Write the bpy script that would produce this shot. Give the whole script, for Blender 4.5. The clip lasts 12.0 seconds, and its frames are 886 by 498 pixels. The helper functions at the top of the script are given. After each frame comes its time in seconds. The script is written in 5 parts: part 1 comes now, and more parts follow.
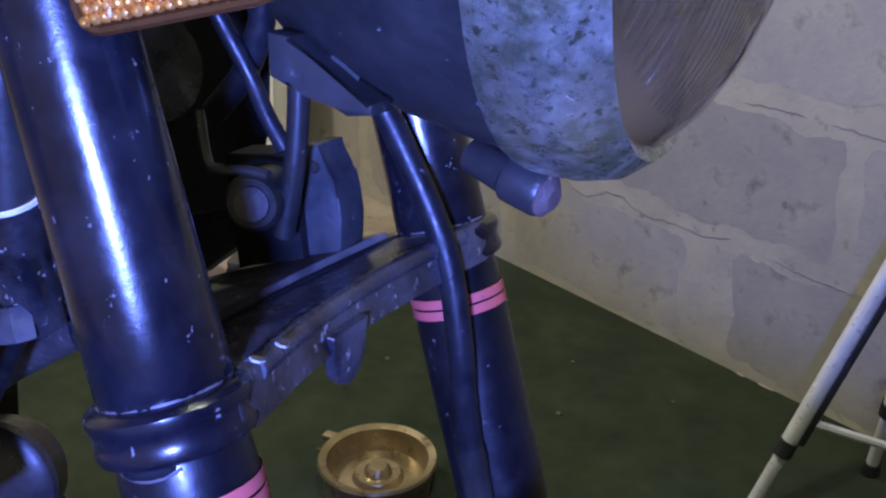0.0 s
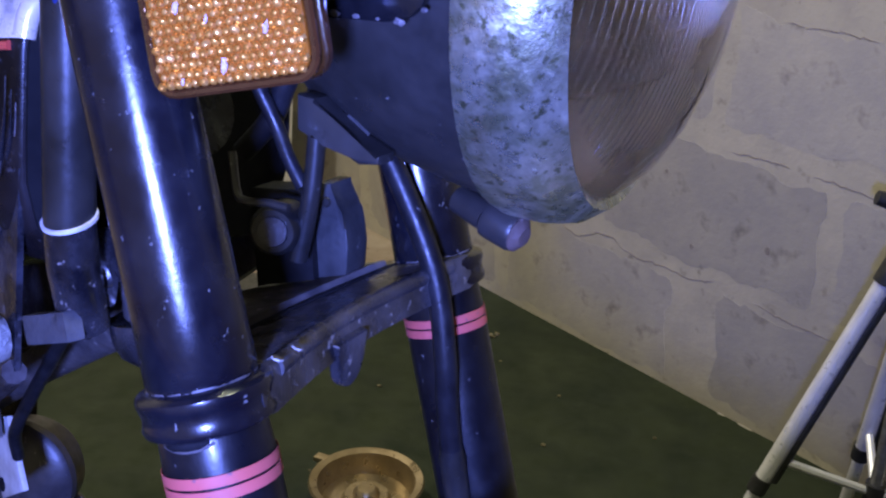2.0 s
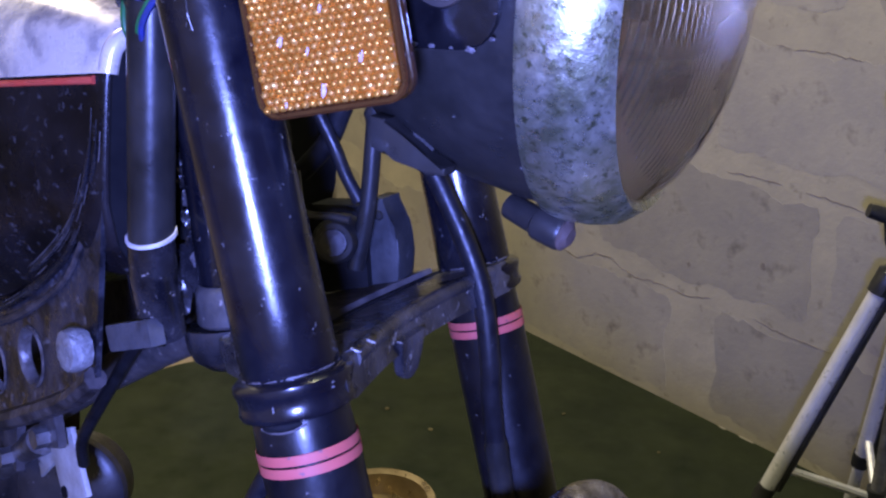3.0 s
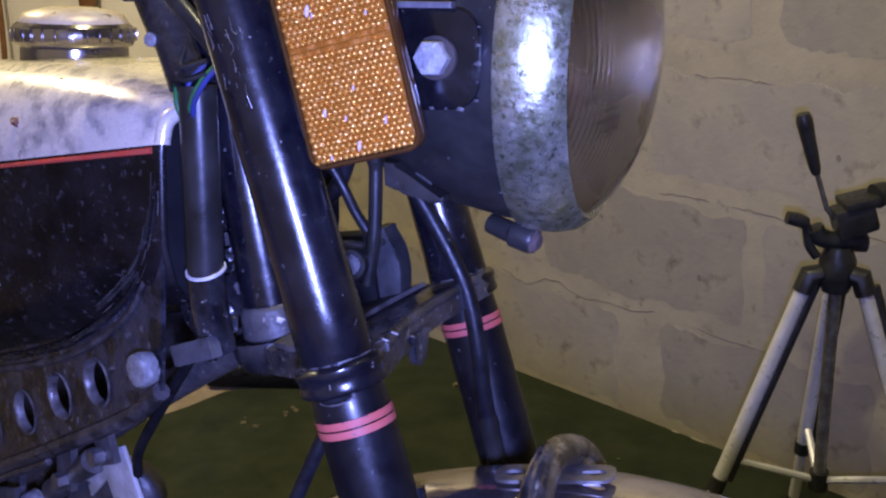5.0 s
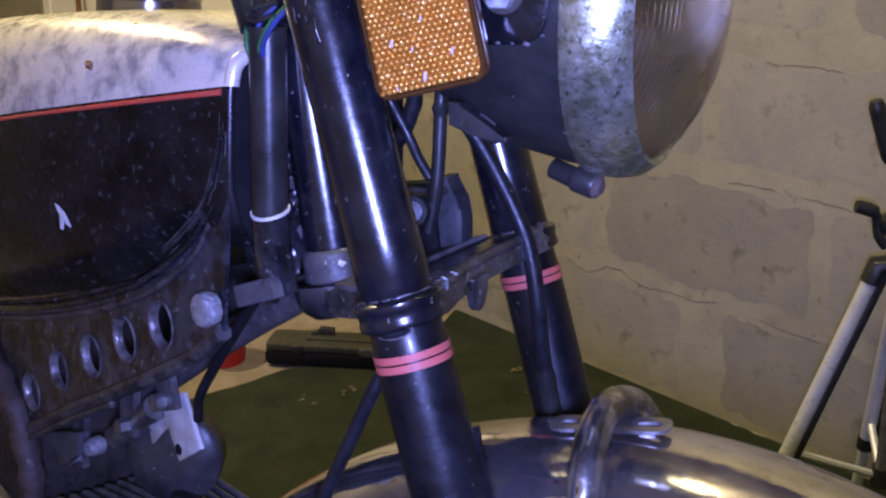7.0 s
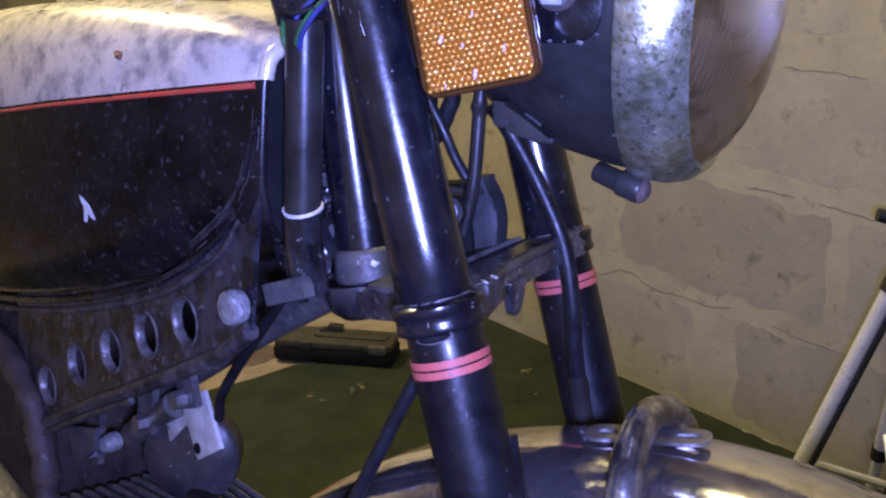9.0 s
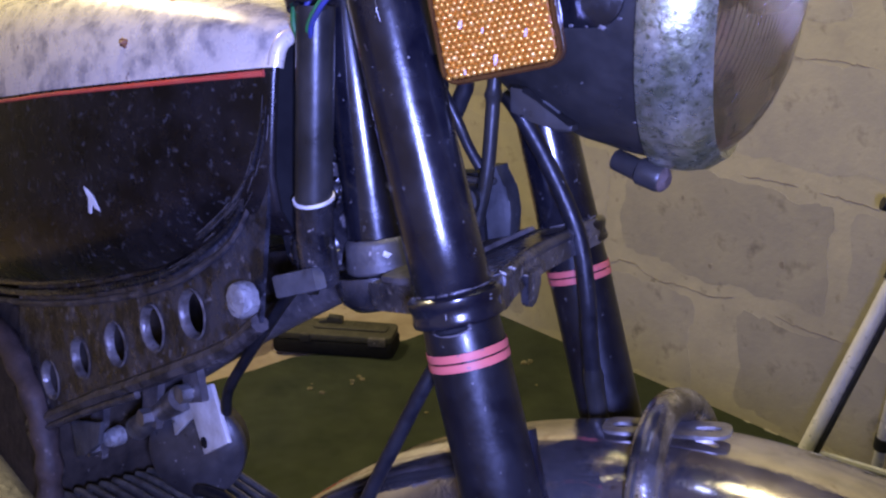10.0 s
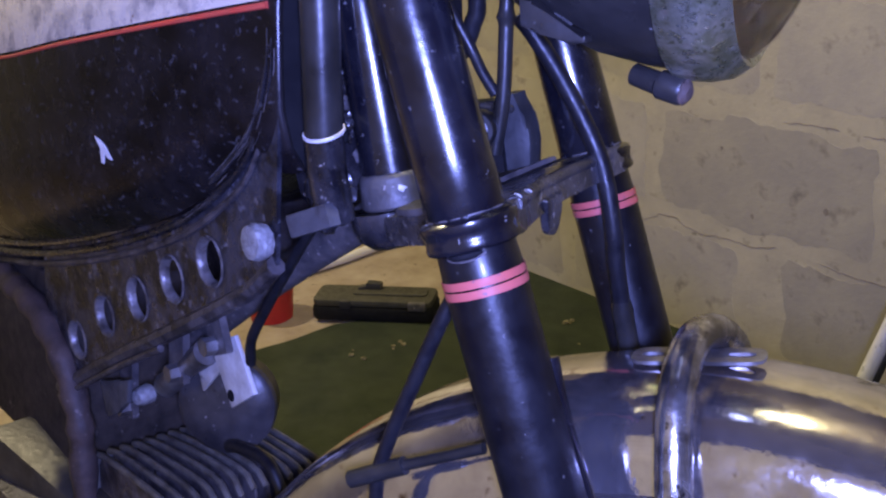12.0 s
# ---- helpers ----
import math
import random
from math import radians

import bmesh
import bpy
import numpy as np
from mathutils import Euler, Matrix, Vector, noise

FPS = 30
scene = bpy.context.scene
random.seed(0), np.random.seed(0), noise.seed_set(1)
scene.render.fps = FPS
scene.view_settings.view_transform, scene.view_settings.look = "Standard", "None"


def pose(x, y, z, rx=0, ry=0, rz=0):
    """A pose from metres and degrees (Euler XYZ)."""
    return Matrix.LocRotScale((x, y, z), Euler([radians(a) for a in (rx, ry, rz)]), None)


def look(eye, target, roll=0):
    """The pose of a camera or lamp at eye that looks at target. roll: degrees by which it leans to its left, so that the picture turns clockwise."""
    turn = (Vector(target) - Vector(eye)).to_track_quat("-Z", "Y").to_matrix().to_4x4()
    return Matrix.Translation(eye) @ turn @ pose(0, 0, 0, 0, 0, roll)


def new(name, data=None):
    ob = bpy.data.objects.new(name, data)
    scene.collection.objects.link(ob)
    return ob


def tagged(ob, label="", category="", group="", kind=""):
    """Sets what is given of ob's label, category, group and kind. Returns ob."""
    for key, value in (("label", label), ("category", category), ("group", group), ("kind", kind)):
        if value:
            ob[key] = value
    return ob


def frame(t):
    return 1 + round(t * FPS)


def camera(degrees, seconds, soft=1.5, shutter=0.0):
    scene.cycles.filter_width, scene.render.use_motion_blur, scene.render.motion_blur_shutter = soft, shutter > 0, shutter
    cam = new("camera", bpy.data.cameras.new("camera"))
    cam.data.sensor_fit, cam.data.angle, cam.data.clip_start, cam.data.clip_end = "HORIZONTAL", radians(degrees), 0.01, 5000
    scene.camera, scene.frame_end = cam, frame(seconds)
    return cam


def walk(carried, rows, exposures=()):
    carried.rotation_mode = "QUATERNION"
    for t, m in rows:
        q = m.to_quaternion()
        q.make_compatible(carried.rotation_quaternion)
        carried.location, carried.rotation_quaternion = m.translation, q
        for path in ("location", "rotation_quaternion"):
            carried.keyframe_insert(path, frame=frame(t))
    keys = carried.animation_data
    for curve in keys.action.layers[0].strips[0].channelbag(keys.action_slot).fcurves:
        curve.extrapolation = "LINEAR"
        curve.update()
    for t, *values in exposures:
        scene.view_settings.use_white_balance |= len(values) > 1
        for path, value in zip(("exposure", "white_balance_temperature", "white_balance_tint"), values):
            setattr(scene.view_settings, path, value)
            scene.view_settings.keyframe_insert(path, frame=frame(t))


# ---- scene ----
cam = camera(43.0, 12.0, soft=2.3)
# seconds, place, turn in degrees
PATH = [
    (0.0, 0.1434, -0.2525, 0.9419, 64.58, 0.05, 24.24),
    (0.5, 0.1430, -0.2698, 0.9482, 64.77, -0.80, 25.43),
    (1.0, 0.1589, -0.2854, 0.9530, 65.85, 0.15, 25.63),
    (1.5, 0.1642, -0.2945, 0.9529, 65.67, -1.35, 25.47),
    (2.0, 0.1686, -0.3034, 0.9661, 66.31, -2.01, 24.98),
    (2.5, 0.1675, -0.3250, 0.9720, 67.02, -0.48, 25.35),
    (3.0, 0.1661, -0.3518, 0.9741, 67.84, -0.90, 23.94),
    (3.5, 0.1785, -0.3648, 0.9775, 68.25, -0.58, 22.99),
    (5.5, 0.1887, -0.4883, 1.0097, 70.68, 3.15, 19.69),
    (6.0, 0.1835, -0.4910, 1.0019, 71.46, 3.63, 22.32),
    (6.5, 0.1943, -0.4847, 0.9889, 70.51, 2.43, 22.84),
    (8.5, 0.1757, -0.4700, 0.9787, 69.50, 0.76, 23.94),
    (9.0, 0.1720, -0.4712, 0.9804, 69.87, 0.55, 23.80),
    (9.5, 0.1637, -0.4648, 0.9757, 69.08, 0.61, 23.42),
    (10.0, 0.1599, -0.4662, 0.9769, 69.40, 0.65, 23.49),
    (10.5, 0.1613, -0.4636, 0.9701, 68.91, 1.80, 23.55),
    (11.0, 0.1609, -0.4634, 0.9670, 69.18, 2.08, 24.41),
    (11.5, 0.1687, -0.4602, 0.9645, 68.90, 2.60, 24.21),
    (12.0, 0.1661, -0.4516, 0.9520, 68.03, 3.43, 24.81),
]
# seconds, stops, white balance
EXPOSURES = [(0.0, 0.14, 5250, 7), (1.5, 0.1, 5500, 6), (2.5, 0.06, 5850, 5), (3.5, -0.14, 6450, 3), (5.5, -0.26, 7300, 1), (6.5, -0.24, 7450, 1), (8.5, -0.06, 7500, 0), (12.0, 0.08, 7100, 0)]
walk(cam, [(t, pose(x, y, z, rx, ry, rz)) for t, x, y, z, rx, ry, rz in PATH], EXPOSURES)
MK = pose(0.0, -0.1055, 0.0, -7.85, 0, 0)            # steered fork assembly, leaning on its stand
MB = MK @ pose(-0.045, 0, 0, 0, 0, -25)              # bike body behind the steering head
I4 = Matrix.Identity(4)

# ---- world and lights ----
world = bpy.data.worlds.new("garage_dark")
scene.world = world
world.use_nodes = True
world.node_tree.nodes["Background"].inputs[0].default_value = (0.9, 0.8, 0.62, 1)
world.node_tree.nodes["Background"].inputs[1].default_value = 0.012


def lamp(name, kind, m, energy, colour, size):
    d = bpy.data.lights.new(name, kind)
    d.energy, d.color = energy, colour
    if kind == "AREA":
        d.shape, d.size = "DISK", size
    elif kind == "SPOT":
        d.shadow_soft_size, d.spot_size, d.spot_blend = size, radians(78), 0.85
    else:
        d.shadow_soft_size = size
    ob = new(name, d)
    ob.matrix_world = m
    return ob


lamp("torch_light", "SPOT", look((0.21, -0.505, 0.96), (-0.055, 0.03, 0.81)), 62.0, (0.215, 0.26, 1.0), 0.026)
lamp("bulb_light", "POINT", pose(0.06, 0.25, 2.1), 58.5, (0.96, 0.87, 0.57), 0.05)
lamp("bulb_light", "POINT", pose(-1.75, 0.95, 2.1), 103.0, (1.0, 0.84, 0.62), 0.06)


# ---- materials ----
def material(name, colour, rough=0.5, metal=0.0, second=None, scale=30.0, amount=0.5, bump=0.0, bump_scale=200.0,
             fine=None, fine_scale=300.0, fine_cut=0.62, rough_var=0.15, random=0.0, coat=0.0, detail=6.0, spec=0.5, coat_rough=0.08, soft=0.06, sharp=1.0):
    """Two scales of variation: broad stains towards `second`, fine specks of `fine`."""
    m = bpy.data.materials.new(name)
    m.use_nodes = True
    nt = m.node_tree
    b = nt.nodes["Principled BSDF"]
    b.inputs["Roughness"].default_value, b.inputs["Metallic"].default_value = rough, metal
    b.inputs["Coat Weight"].default_value, b.inputs["Coat Roughness"].default_value = coat, coat_rough
    b.inputs["Specular IOR Level"].default_value = spec
    tc = nt.nodes.new("ShaderNodeTexCoord")

    def noise_node(s, d=detail):
        n = nt.nodes.new("ShaderNodeTexNoise")
        n.inputs["Scale"].default_value, n.inputs["Detail"].default_value, n.inputs["Roughness"].default_value = s, d, 0.62
        nt.links.new(tc.outputs["Object"], n.inputs["Vector"])
        return n

    def ramp(src, lo, hi):
        r = nt.nodes.new("ShaderNodeMapRange")
        r.inputs["From Min"].default_value, r.inputs["From Max"].default_value = lo, hi
        nt.links.new(src, r.inputs["Value"])
        return r.outputs["Result"]

    def mix(fac, a, c):
        n = nt.nodes.new("ShaderNodeMix")
        n.data_type = "RGBA"
        nt.links.new(fac, n.inputs["Factor"])
        for sock, v in ((n.inputs["A"], a), (n.inputs["B"], c)):
            if isinstance(v, tuple):
                sock.default_value = (*v, 1)
            else:
                nt.links.new(v, sock)
        return n.outputs["Result"]

    col = colour
    n1 = noise_node(scale)
    if second:
        lo, hi = 0.45 - 0.25 * amount, 0.72 - 0.15 * amount
        mid, half = (lo + hi) / 2, (hi - lo) / 2 * sharp
        col = mix(ramp(n1.outputs["Fac"], mid - half, mid + half), col, second)
    if fine:
        n2 = noise_node(fine_scale, 3.0)
        col = mix(ramp(n2.outputs["Fac"], fine_cut, fine_cut + soft), col, fine)
    if random:
        info = nt.nodes.new("ShaderNodeObjectInfo")
        hsv = nt.nodes.new("ShaderNodeHueSaturation")
        nt.links.new(ramp(info.outputs["Random"], 0, 1), hsv.inputs["Value"])
        rr = hsv.inputs["Value"].links[0].from_node
        rr.inputs["To Min"].default_value, rr.inputs["To Max"].default_value = 1 - random, 1 + random
        if isinstance(col, tuple):
            hsv.inputs["Color"].default_value = (*col, 1)
        else:
            nt.links.new(col, hsv.inputs["Color"])
        col = hsv.outputs["Color"]
    if isinstance(col, tuple):
        b.inputs["Base Color"].default_value = (*col, 1)
    else:
        nt.links.new(col, b.inputs["Base Color"])
    if rough_var:
        n3 = noise_node(scale * 2.3)
        o = ramp(n3.outputs["Fac"], 0.3, 0.7)
        o.node.inputs["To Min"].default_value = max(0.02, rough - rough_var)
        o.node.inputs["To Max"].default_value = min(1.0, rough + rough_var)
        nt.links.new(o, b.inputs["Roughness"])
    if bump:
        n4 = noise_node(bump_scale, 5.0)
        bp = nt.nodes.new("ShaderNodeBump")
        bp.inputs["Strength"].default_value, bp.inputs["Distance"].default_value = bump, 0.002
        nt.links.new(n4.outputs["Fac"], bp.inputs["Height"])
        nt.links.new(bp.outputs["Normal"], b.inputs["Normal"])
    return m


M_BLACK = material("black_gloss_paint", (0.003, 0.003, 0.006), 0.24, 0.0, (0.012, 0.012, 0.015), 55, 0.28, 0.05, 300, (0.17, 0.165, 0.16), 240, 0.67, 0.06, coat=0.32, spec=0.5, coat_rough=0.09)
M_BLACKDUST = material("dusty_black_paint", (0.005, 0.005, 0.007), 0.26, 0.0, (0.034, 0.032, 0.033), 45, 0.40, 0.12, 260, (0.22, 0.20, 0.18), 240, 0.66, 0.10, coat=0.2, spec=0.5, coat_rough=0.12)
M_SHELL = material("satin_black_shell", (0.010, 0.0100, 0.0095), 0.36, 0.0, (0.028, 0.0265, 0.024), 40, 0.45, 0.06, 200, (0.13, 0.13, 0.125), 190, 0.69, 0.1, spec=0.4)
M_CHROMEPIT = material("pitted_chrome", (0.68, 0.68, 0.53), 0.32, 0.90, (0.34, 0.355, 0.21), 95, 0.5, 0.16, 300, (0.22, 0.235, 0.12), 340, 0.56, 0.12, soft=0.10, sharp=0.7)
M_CHROME = material("worn_chrome", (0.52, 0.49, 0.49), 0.16, 0.95, (0.30, 0.275, 0.26), 22, 0.55, 0.04, 200, (0.14, 0.10, 0.07), 200, 0.70, 0.09)
M_GUARD = material("hazy_chrome", (0.80, 0.77, 0.76), 0.10, 0.95, (0.46, 0.42, 0.40), 26, 0.5, 0.22, 46, (0.20, 0.14, 0.10), 120, 0.63, 0.08, soft=0.12)
M_STAY = material("blotchy_chrome", (0.60, 0.585, 0.56), 0.20, 0.92, (0.20, 0.185, 0.165), 60, 0.45, 0.18, 200, (0.05, 0.04, 0.03), 130, 0.63, 0.12, soft=0.07, sharp=0.55)
M_STEEL = material("dull_steel", (0.42, 0.42, 0.42), 0.42, 0.85, (0.22, 0.20, 0.18), 60, 0.6, 0.12, 260, (0.10, 0.07, 0.05), 220, 0.68)
M_BOLT = material("zinc_bolt", (0.44, 0.44, 0.43), 0.5, 0.35, (0.24, 0.235, 0.23), 190, 0.55, 0.8, 420)
M_ALU = material("grimy_cast_alloy", (0.36, 0.35, 0.34), 0.6, 0.2, (0.07, 0.064, 0.06), 50, 0.65, 0.3, 260, (0.30, 0.28, 0.26), 220, 0.68)
M_RUBBER = material("cable_rubber", (0.006, 0.006, 0.008), 0.40, 0.0, (0.016, 0.016, 0.018), 90, 0.35, 0.1, 350, (0.12, 0.12, 0.115), 200, 0.70, spec=0.35)
M_RUST = material("greasy_brown_steel", (0.022, 0.019, 0.0185), 0.40, 0.1, (0.090, 0.080, 0.077), 55, 0.45, 0.55, 150, (0.20, 0.18, 0.17), 170, 0.625, 0.16, soft=0.10, sharp=0.6)
M_PINK = material("pink_stripe", (0.50, 0.105, 0.085), 0.5, 0.0, (0.44, 0.10, 0.075), 80, 0.4, 0, 200, (0.20, 0.09, 0.09), 300, 0.64)
M_RED = material("red_pinstripe", (0.62, 0.07, 0.04), 0.4, 0.0, (0.5, 0.1, 0.06), 60, 0.4)
M_TAPE = material("grubby_white_tape", (0.62, 0.62, 0.60), 0.6, 0.0, (0.40, 0.38, 0.34), 70, 0.5, 0.1, 200, (0.05, 0.05, 0.05), 110, 0.68)
M_WHITERING = material("white_ring", (0.7, 0.7, 0.68), 0.5, 0.0, (0.5, 0.48, 0.44), 90, 0.5)
M_SPECK = material("pinkish_paint_speck", (0.60, 0.46, 0.42), 0.6, 0.0, (0.45, 0.33, 0.28), 300, 0.5)
M_EAR = material("glossy_black_pressing", (0.003, 0.003, 0.004), 0.13, 0.0, (0.008, 0.008, 0.009), 60, 0.3, 0.06, 180, (0.16, 0.15, 0.14), 230, 0.70, 0.05, spec=0.45)
M_GREEN = material("green_wire", (0.015, 0.16, 0.035), 0.5, 0.0, (0.02, 0.09, 0.03), 120, 0.5)
M_BLUE = material("blue_wire", (0.02, 0.03, 0.20), 0.5, 0.0, (0.02, 0.03, 0.10), 120, 0.5)
M_MATT = material("matt_black_void", (0.004, 0.004, 0.005), 0.75, 0.0, (0.009, 0.009, 0.010), 60, 0.4, 0.1, 200, spec=0.2)
M_CARPET = material("green_carpet", (0.008, 0.0145, 0.0035), 0.95, 0.0, (0.023, 0.031, 0.0105), 10, 0.55, 0.7, 420, (0.09, 0.085, 0.05), 130, 0.71)
M_CONCRETE = material("bare_concrete", (0.385, 0.315, 0.235), 0.85, 0.0, (0.25, 0.19, 0.135), 11, 0.6, 0.4, 120, (0.14, 0.10, 0.07), 45, 0.64)
M_BLOCK = material("painted_block", (0.325, 0.298, 0.263), 0.85, 0.0, (0.400, 0.362, 0.290), 9, 0.28, 0.7, 50, (0.20, 0.18, 0.155), 20, 0.57, 0.08, 0.09, soft=0.18)
M_MORTAR = material("thick_cream_mortar", (0.462, 0.415, 0.315), 0.9, 0.0, (0.370, 0.333, 0.266), 10, 0.5, 1.0, 34, (0.215, 0.19, 0.14), 30, 0.62, soft=0.14)
M_CRACK = material("dark_crack", (0.19, 0.16, 0.13), 0.95, 0.0, (0.27, 0.235, 0.195), 60, 0.5)
M_PLASTER = material("pale_wall", (0.72, 0.68, 0.62), 0.7, 0.0, (0.62, 0.58, 0.52), 3, 0.5, 0.1, 60)
# wall greys darkened on purpose, so little light bounces back onto the bike
M_DIM = material("dimmed_grey_wall", (0.26, 0.245, 0.23), 0.85, 0.0, (0.21, 0.195, 0.185), 4, 0.5, 0.1, 60)
M_GLOOM = material("darkened_grey_wall", (0.17, 0.155, 0.14), 0.85, 0.0, (0.12, 0.11, 0.10), 4, 0.5, 0.1, 60)
# dark brown for the unseen roof, so the chrome mirrors little light
M_DARKROOF = material("darkened_unseen_roof", (0.075, 0.058, 0.042), 0.8, 0.0, (0.045, 0.036, 0.027), 5, 0.5, 0.1, 60)
M_WHITE = material("white_gloss_board", (0.86, 0.83, 0.82), 0.5, 0.0, (0.78, 0.75, 0.73), 3, 0.4, 0.05, 60)
M_LUG = material("dusty_lug", (0.035, 0.033, 0.035), 0.5, 0.0, (0.11, 0.10, 0.095), 70, 0.5, 0.2, 260, (0.30, 0.28, 0.25), 200, 0.64)
M_BROWNPIPE = material("brown_pipe", (0.12, 0.045, 0.02), 0.5, 0.0, (0.2, 0.09, 0.04), 30, 0.5)
M_OLIVE = material("dusty_olive_lid", (0.028, 0.026, 0.017), 0.6, 0.0, (0.052, 0.048, 0.033), 40, 0.5, 0.15, 200, (0.16, 0.15, 0.11), 120, 0.70)
M_CRUMB = material("pale_crumb", (0.20, 0.17, 0.09), 0.9, 0.0, (0.10, 0.085, 0.045), 120, 0.5, 0.3, 300)
M_HORN = material("dusty_black_enamel", (0.022, 0.021, 0.023), 0.38, 0.0, (0.058, 0.054, 0.053), 45, 0.4, 0.10, 260, (0.24, 0.22, 0.21), 190, 0.66, 0.12)
M_PLATE = material("oily_black_steel", (0.010, 0.0098, 0.0115), 0.34, 0.1, (0.042, 0.043, 0.052), 62, 0.42, 0.7, 110, (0.165, 0.168, 0.19), 150, 0.60, 0.16, soft=0.12, sharp=0.5)
M_SLIDER = material("worn_black_paint", (0.003, 0.003, 0.005), 0.34, 0.0, (0.010, 0.010, 0.012), 55, 0.28, 0.06, 300, (0.12, 0.115, 0.11), 240, 0.685, 0.08, coat=0.08, spec=0.38, coat_rough=0.12)
M_CUP = material("dusty_grey_cup", (0.050, 0.048, 0.048), 0.5, 0.2, (0.105, 0.098, 0.095), 60, 0.5, 0.3, 240, (0.30, 0.28, 0.27), 160, 0.64)
M_LOCK = material("dusty_lock_casting", (0.020, 0.021, 0.022), 0.5, 0.0, (0.055, 0.056, 0.056), 45, 0.5, 0.15, 220, (0.16, 0.155, 0.15), 180, 0.66, spec=0.35)
M_SPACER = material("dusty_grey_tube", (0.10, 0.102, 0.108), 0.55, 0.1, (0.055, 0.054, 0.056), 70, 0.5, 0.3, 200, (0.02, 0.02, 0.02), 140, 0.66)
M_YOKE = material("dust_covered_black_casting", (0.010, 0.010, 0.012), 0.28, 0.0, (0.078, 0.073, 0.071), 34, 0.46, 0.2, 240, (0.26, 0.24, 0.21), 190, 0.63, 0.12, spec=0.5, coat=0.2)
M_FLAKY = material("flaking_rusty_steel", (0.034, 0.024, 0.020), 0.6, 0.0, (0.095, 0.066, 0.052), 48, 0.5, 0.5, 130, (0.20, 0.16, 0.14), 150, 0.63, 0.15, soft=0.12)
M_FIN = material("dusty_alloy_fin", (0.19, 0.18, 0.15), 0.5, 0.3, (0.07, 0.065, 0.055), 60, 0.4, 0.3, 260, (0.06, 0.05, 0.04), 150, 0.66)
M_WORN = material("worn_pale_edge", (0.24, 0.225, 0.22), 0.36, 0.4, (0.05, 0.043, 0.04), 70, 0.5, 0.3, 260)
M_COVER = material("oily_alloy_cover", (0.10, 0.095, 0.075), 0.42, 0.3, (0.045, 0.04, 0.03), 30, 0.5, 0.2, 200, (0.02, 0.018, 0.015), 90, 0.64)
M_GREASE = material("caked_grease", (0.020, 0.017, 0.014), 0.8, 0.0, (0.055, 0.044, 0.034), 60, 0.5, 0.5, 140, (0.13, 0.11, 0.09), 160, 0.66, 0.15, spec=0.25)
M_PLASTIC = material("black_plastic", (0.014, 0.014, 0.014), 0.45, 0.0, (0.032, 0.032, 0.031), 60, 0.4, 0.06, 300)
M_TRIPOD = material("satin_aluminium", (0.86, 0.85, 0.84), 0.35, 0.35, (0.72, 0.71, 0.70), 30, 0.4)
M_BRASS = material("tarnished_brass", (0.46, 0.37, 0.22), 0.34, 0.85, (0.30, 0.235, 0.13), 22, 0.4, 0.05, 200)
M_REDPLASTIC = material("red_plastic", (0.55, 0.02, 0.02), 0.4, 0.0, (0.4, 0.02, 0.02), 20, 0.4)


def tank_material():
    """Bright scratched metal panel on top with dirt streaks."""
    return material("scuffed_silver_panel", (0.78, 0.70, 0.55), 0.30, 0.25, (0.33, 0.30, 0.27), 60, 0.12, 0.06, 150, (0.16, 0.075, 0.04), 75, 0.69, 0.12, soft=0.05, sharp=0.7)


M_TANKTOP = tank_material()
M_TANK = material("dull_black_tank_paint", (0.005, 0.004, 0.004), 0.28, 0.0, (0.016, 0.0135, 0.014), 26, 0.3, 0.06, 220, (0.075, 0.072, 0.075), 260, 0.60, 0.10, soft=0.16, spec=0.25)
M_DOME = material("spotted_cream_dome", (0.74, 0.66, 0.50), 0.4, 0.2, (0.5, 0.38, 0.24), 60, 0.4, 0.1, 200, (0.13, 0.06, 0.03), 130, 0.60)


def glass_material(name, colour, rough=0.05, ior=1.45):
    m = bpy.data.materials.new(name)
    m.use_nodes = True
    nt = m.node_tree
    b = nt.nodes["Principled BSDF"]
    b.inputs["Base Color"].default_value = (*colour, 1)
    b.inputs["Roughness"].default_value, b.inputs["IOR"].default_value = rough, ior
    b.inputs["Transmission Weight"].default_value = 1.0
    return m


M_LENS = glass_material("lamp_glass", (0.86, 0.84, 0.76), 0.06)
M_AMBER = material("amber_plastic", (0.30, 0.105, 0.010), 0.2, 0.2, (0.22, 0.07, 0.006), 120, 0.5)


def prism_material():
    """Amber facets that differ from cell to cell."""
    m = bpy.data.materials.new("amber_prism_back")
    m.use_nodes = True
    nt = m.node_tree
    b = nt.nodes["Principled BSDF"]
    geo = nt.nodes.new("ShaderNodeNewGeometry")
    ramp = nt.nodes.new("ShaderNodeValToRGB")
    ramp.color_ramp.elements[0].color = (0.56, 0.25, 0.035, 1)
    ramp.color_ramp.elements[1].color = (0.86, 0.50, 0.13, 1)
    e = ramp.color_ramp.elements.new(0.55)
    e.color = (0.70, 0.35, 0.06, 1)
    nt.links.new(geo.outputs["Random Per Island"], ramp.inputs["Fac"])
    nt.links.new(ramp.outputs["Color"], b.inputs["Base Color"])
    b.inputs["Metallic"].default_value, b.inputs["Roughness"].default_value = 0.72, 0.37
    return m


M_AMBERBACK = prism_material()
M_CLEAR = material("smoky_amber_edge", (0.040, 0.015, 0.005), 0.10, 0.0, (0.060, 0.024, 0.007), 120, 0.4, rough_var=0.05, coat=0.5, coat_rough=0.04)
M_MIRROR = material("lamp_reflector", (0.64, 0.52, 0.30), 0.24, 0.9, (0.40, 0.31, 0.17), 30, 0.5)


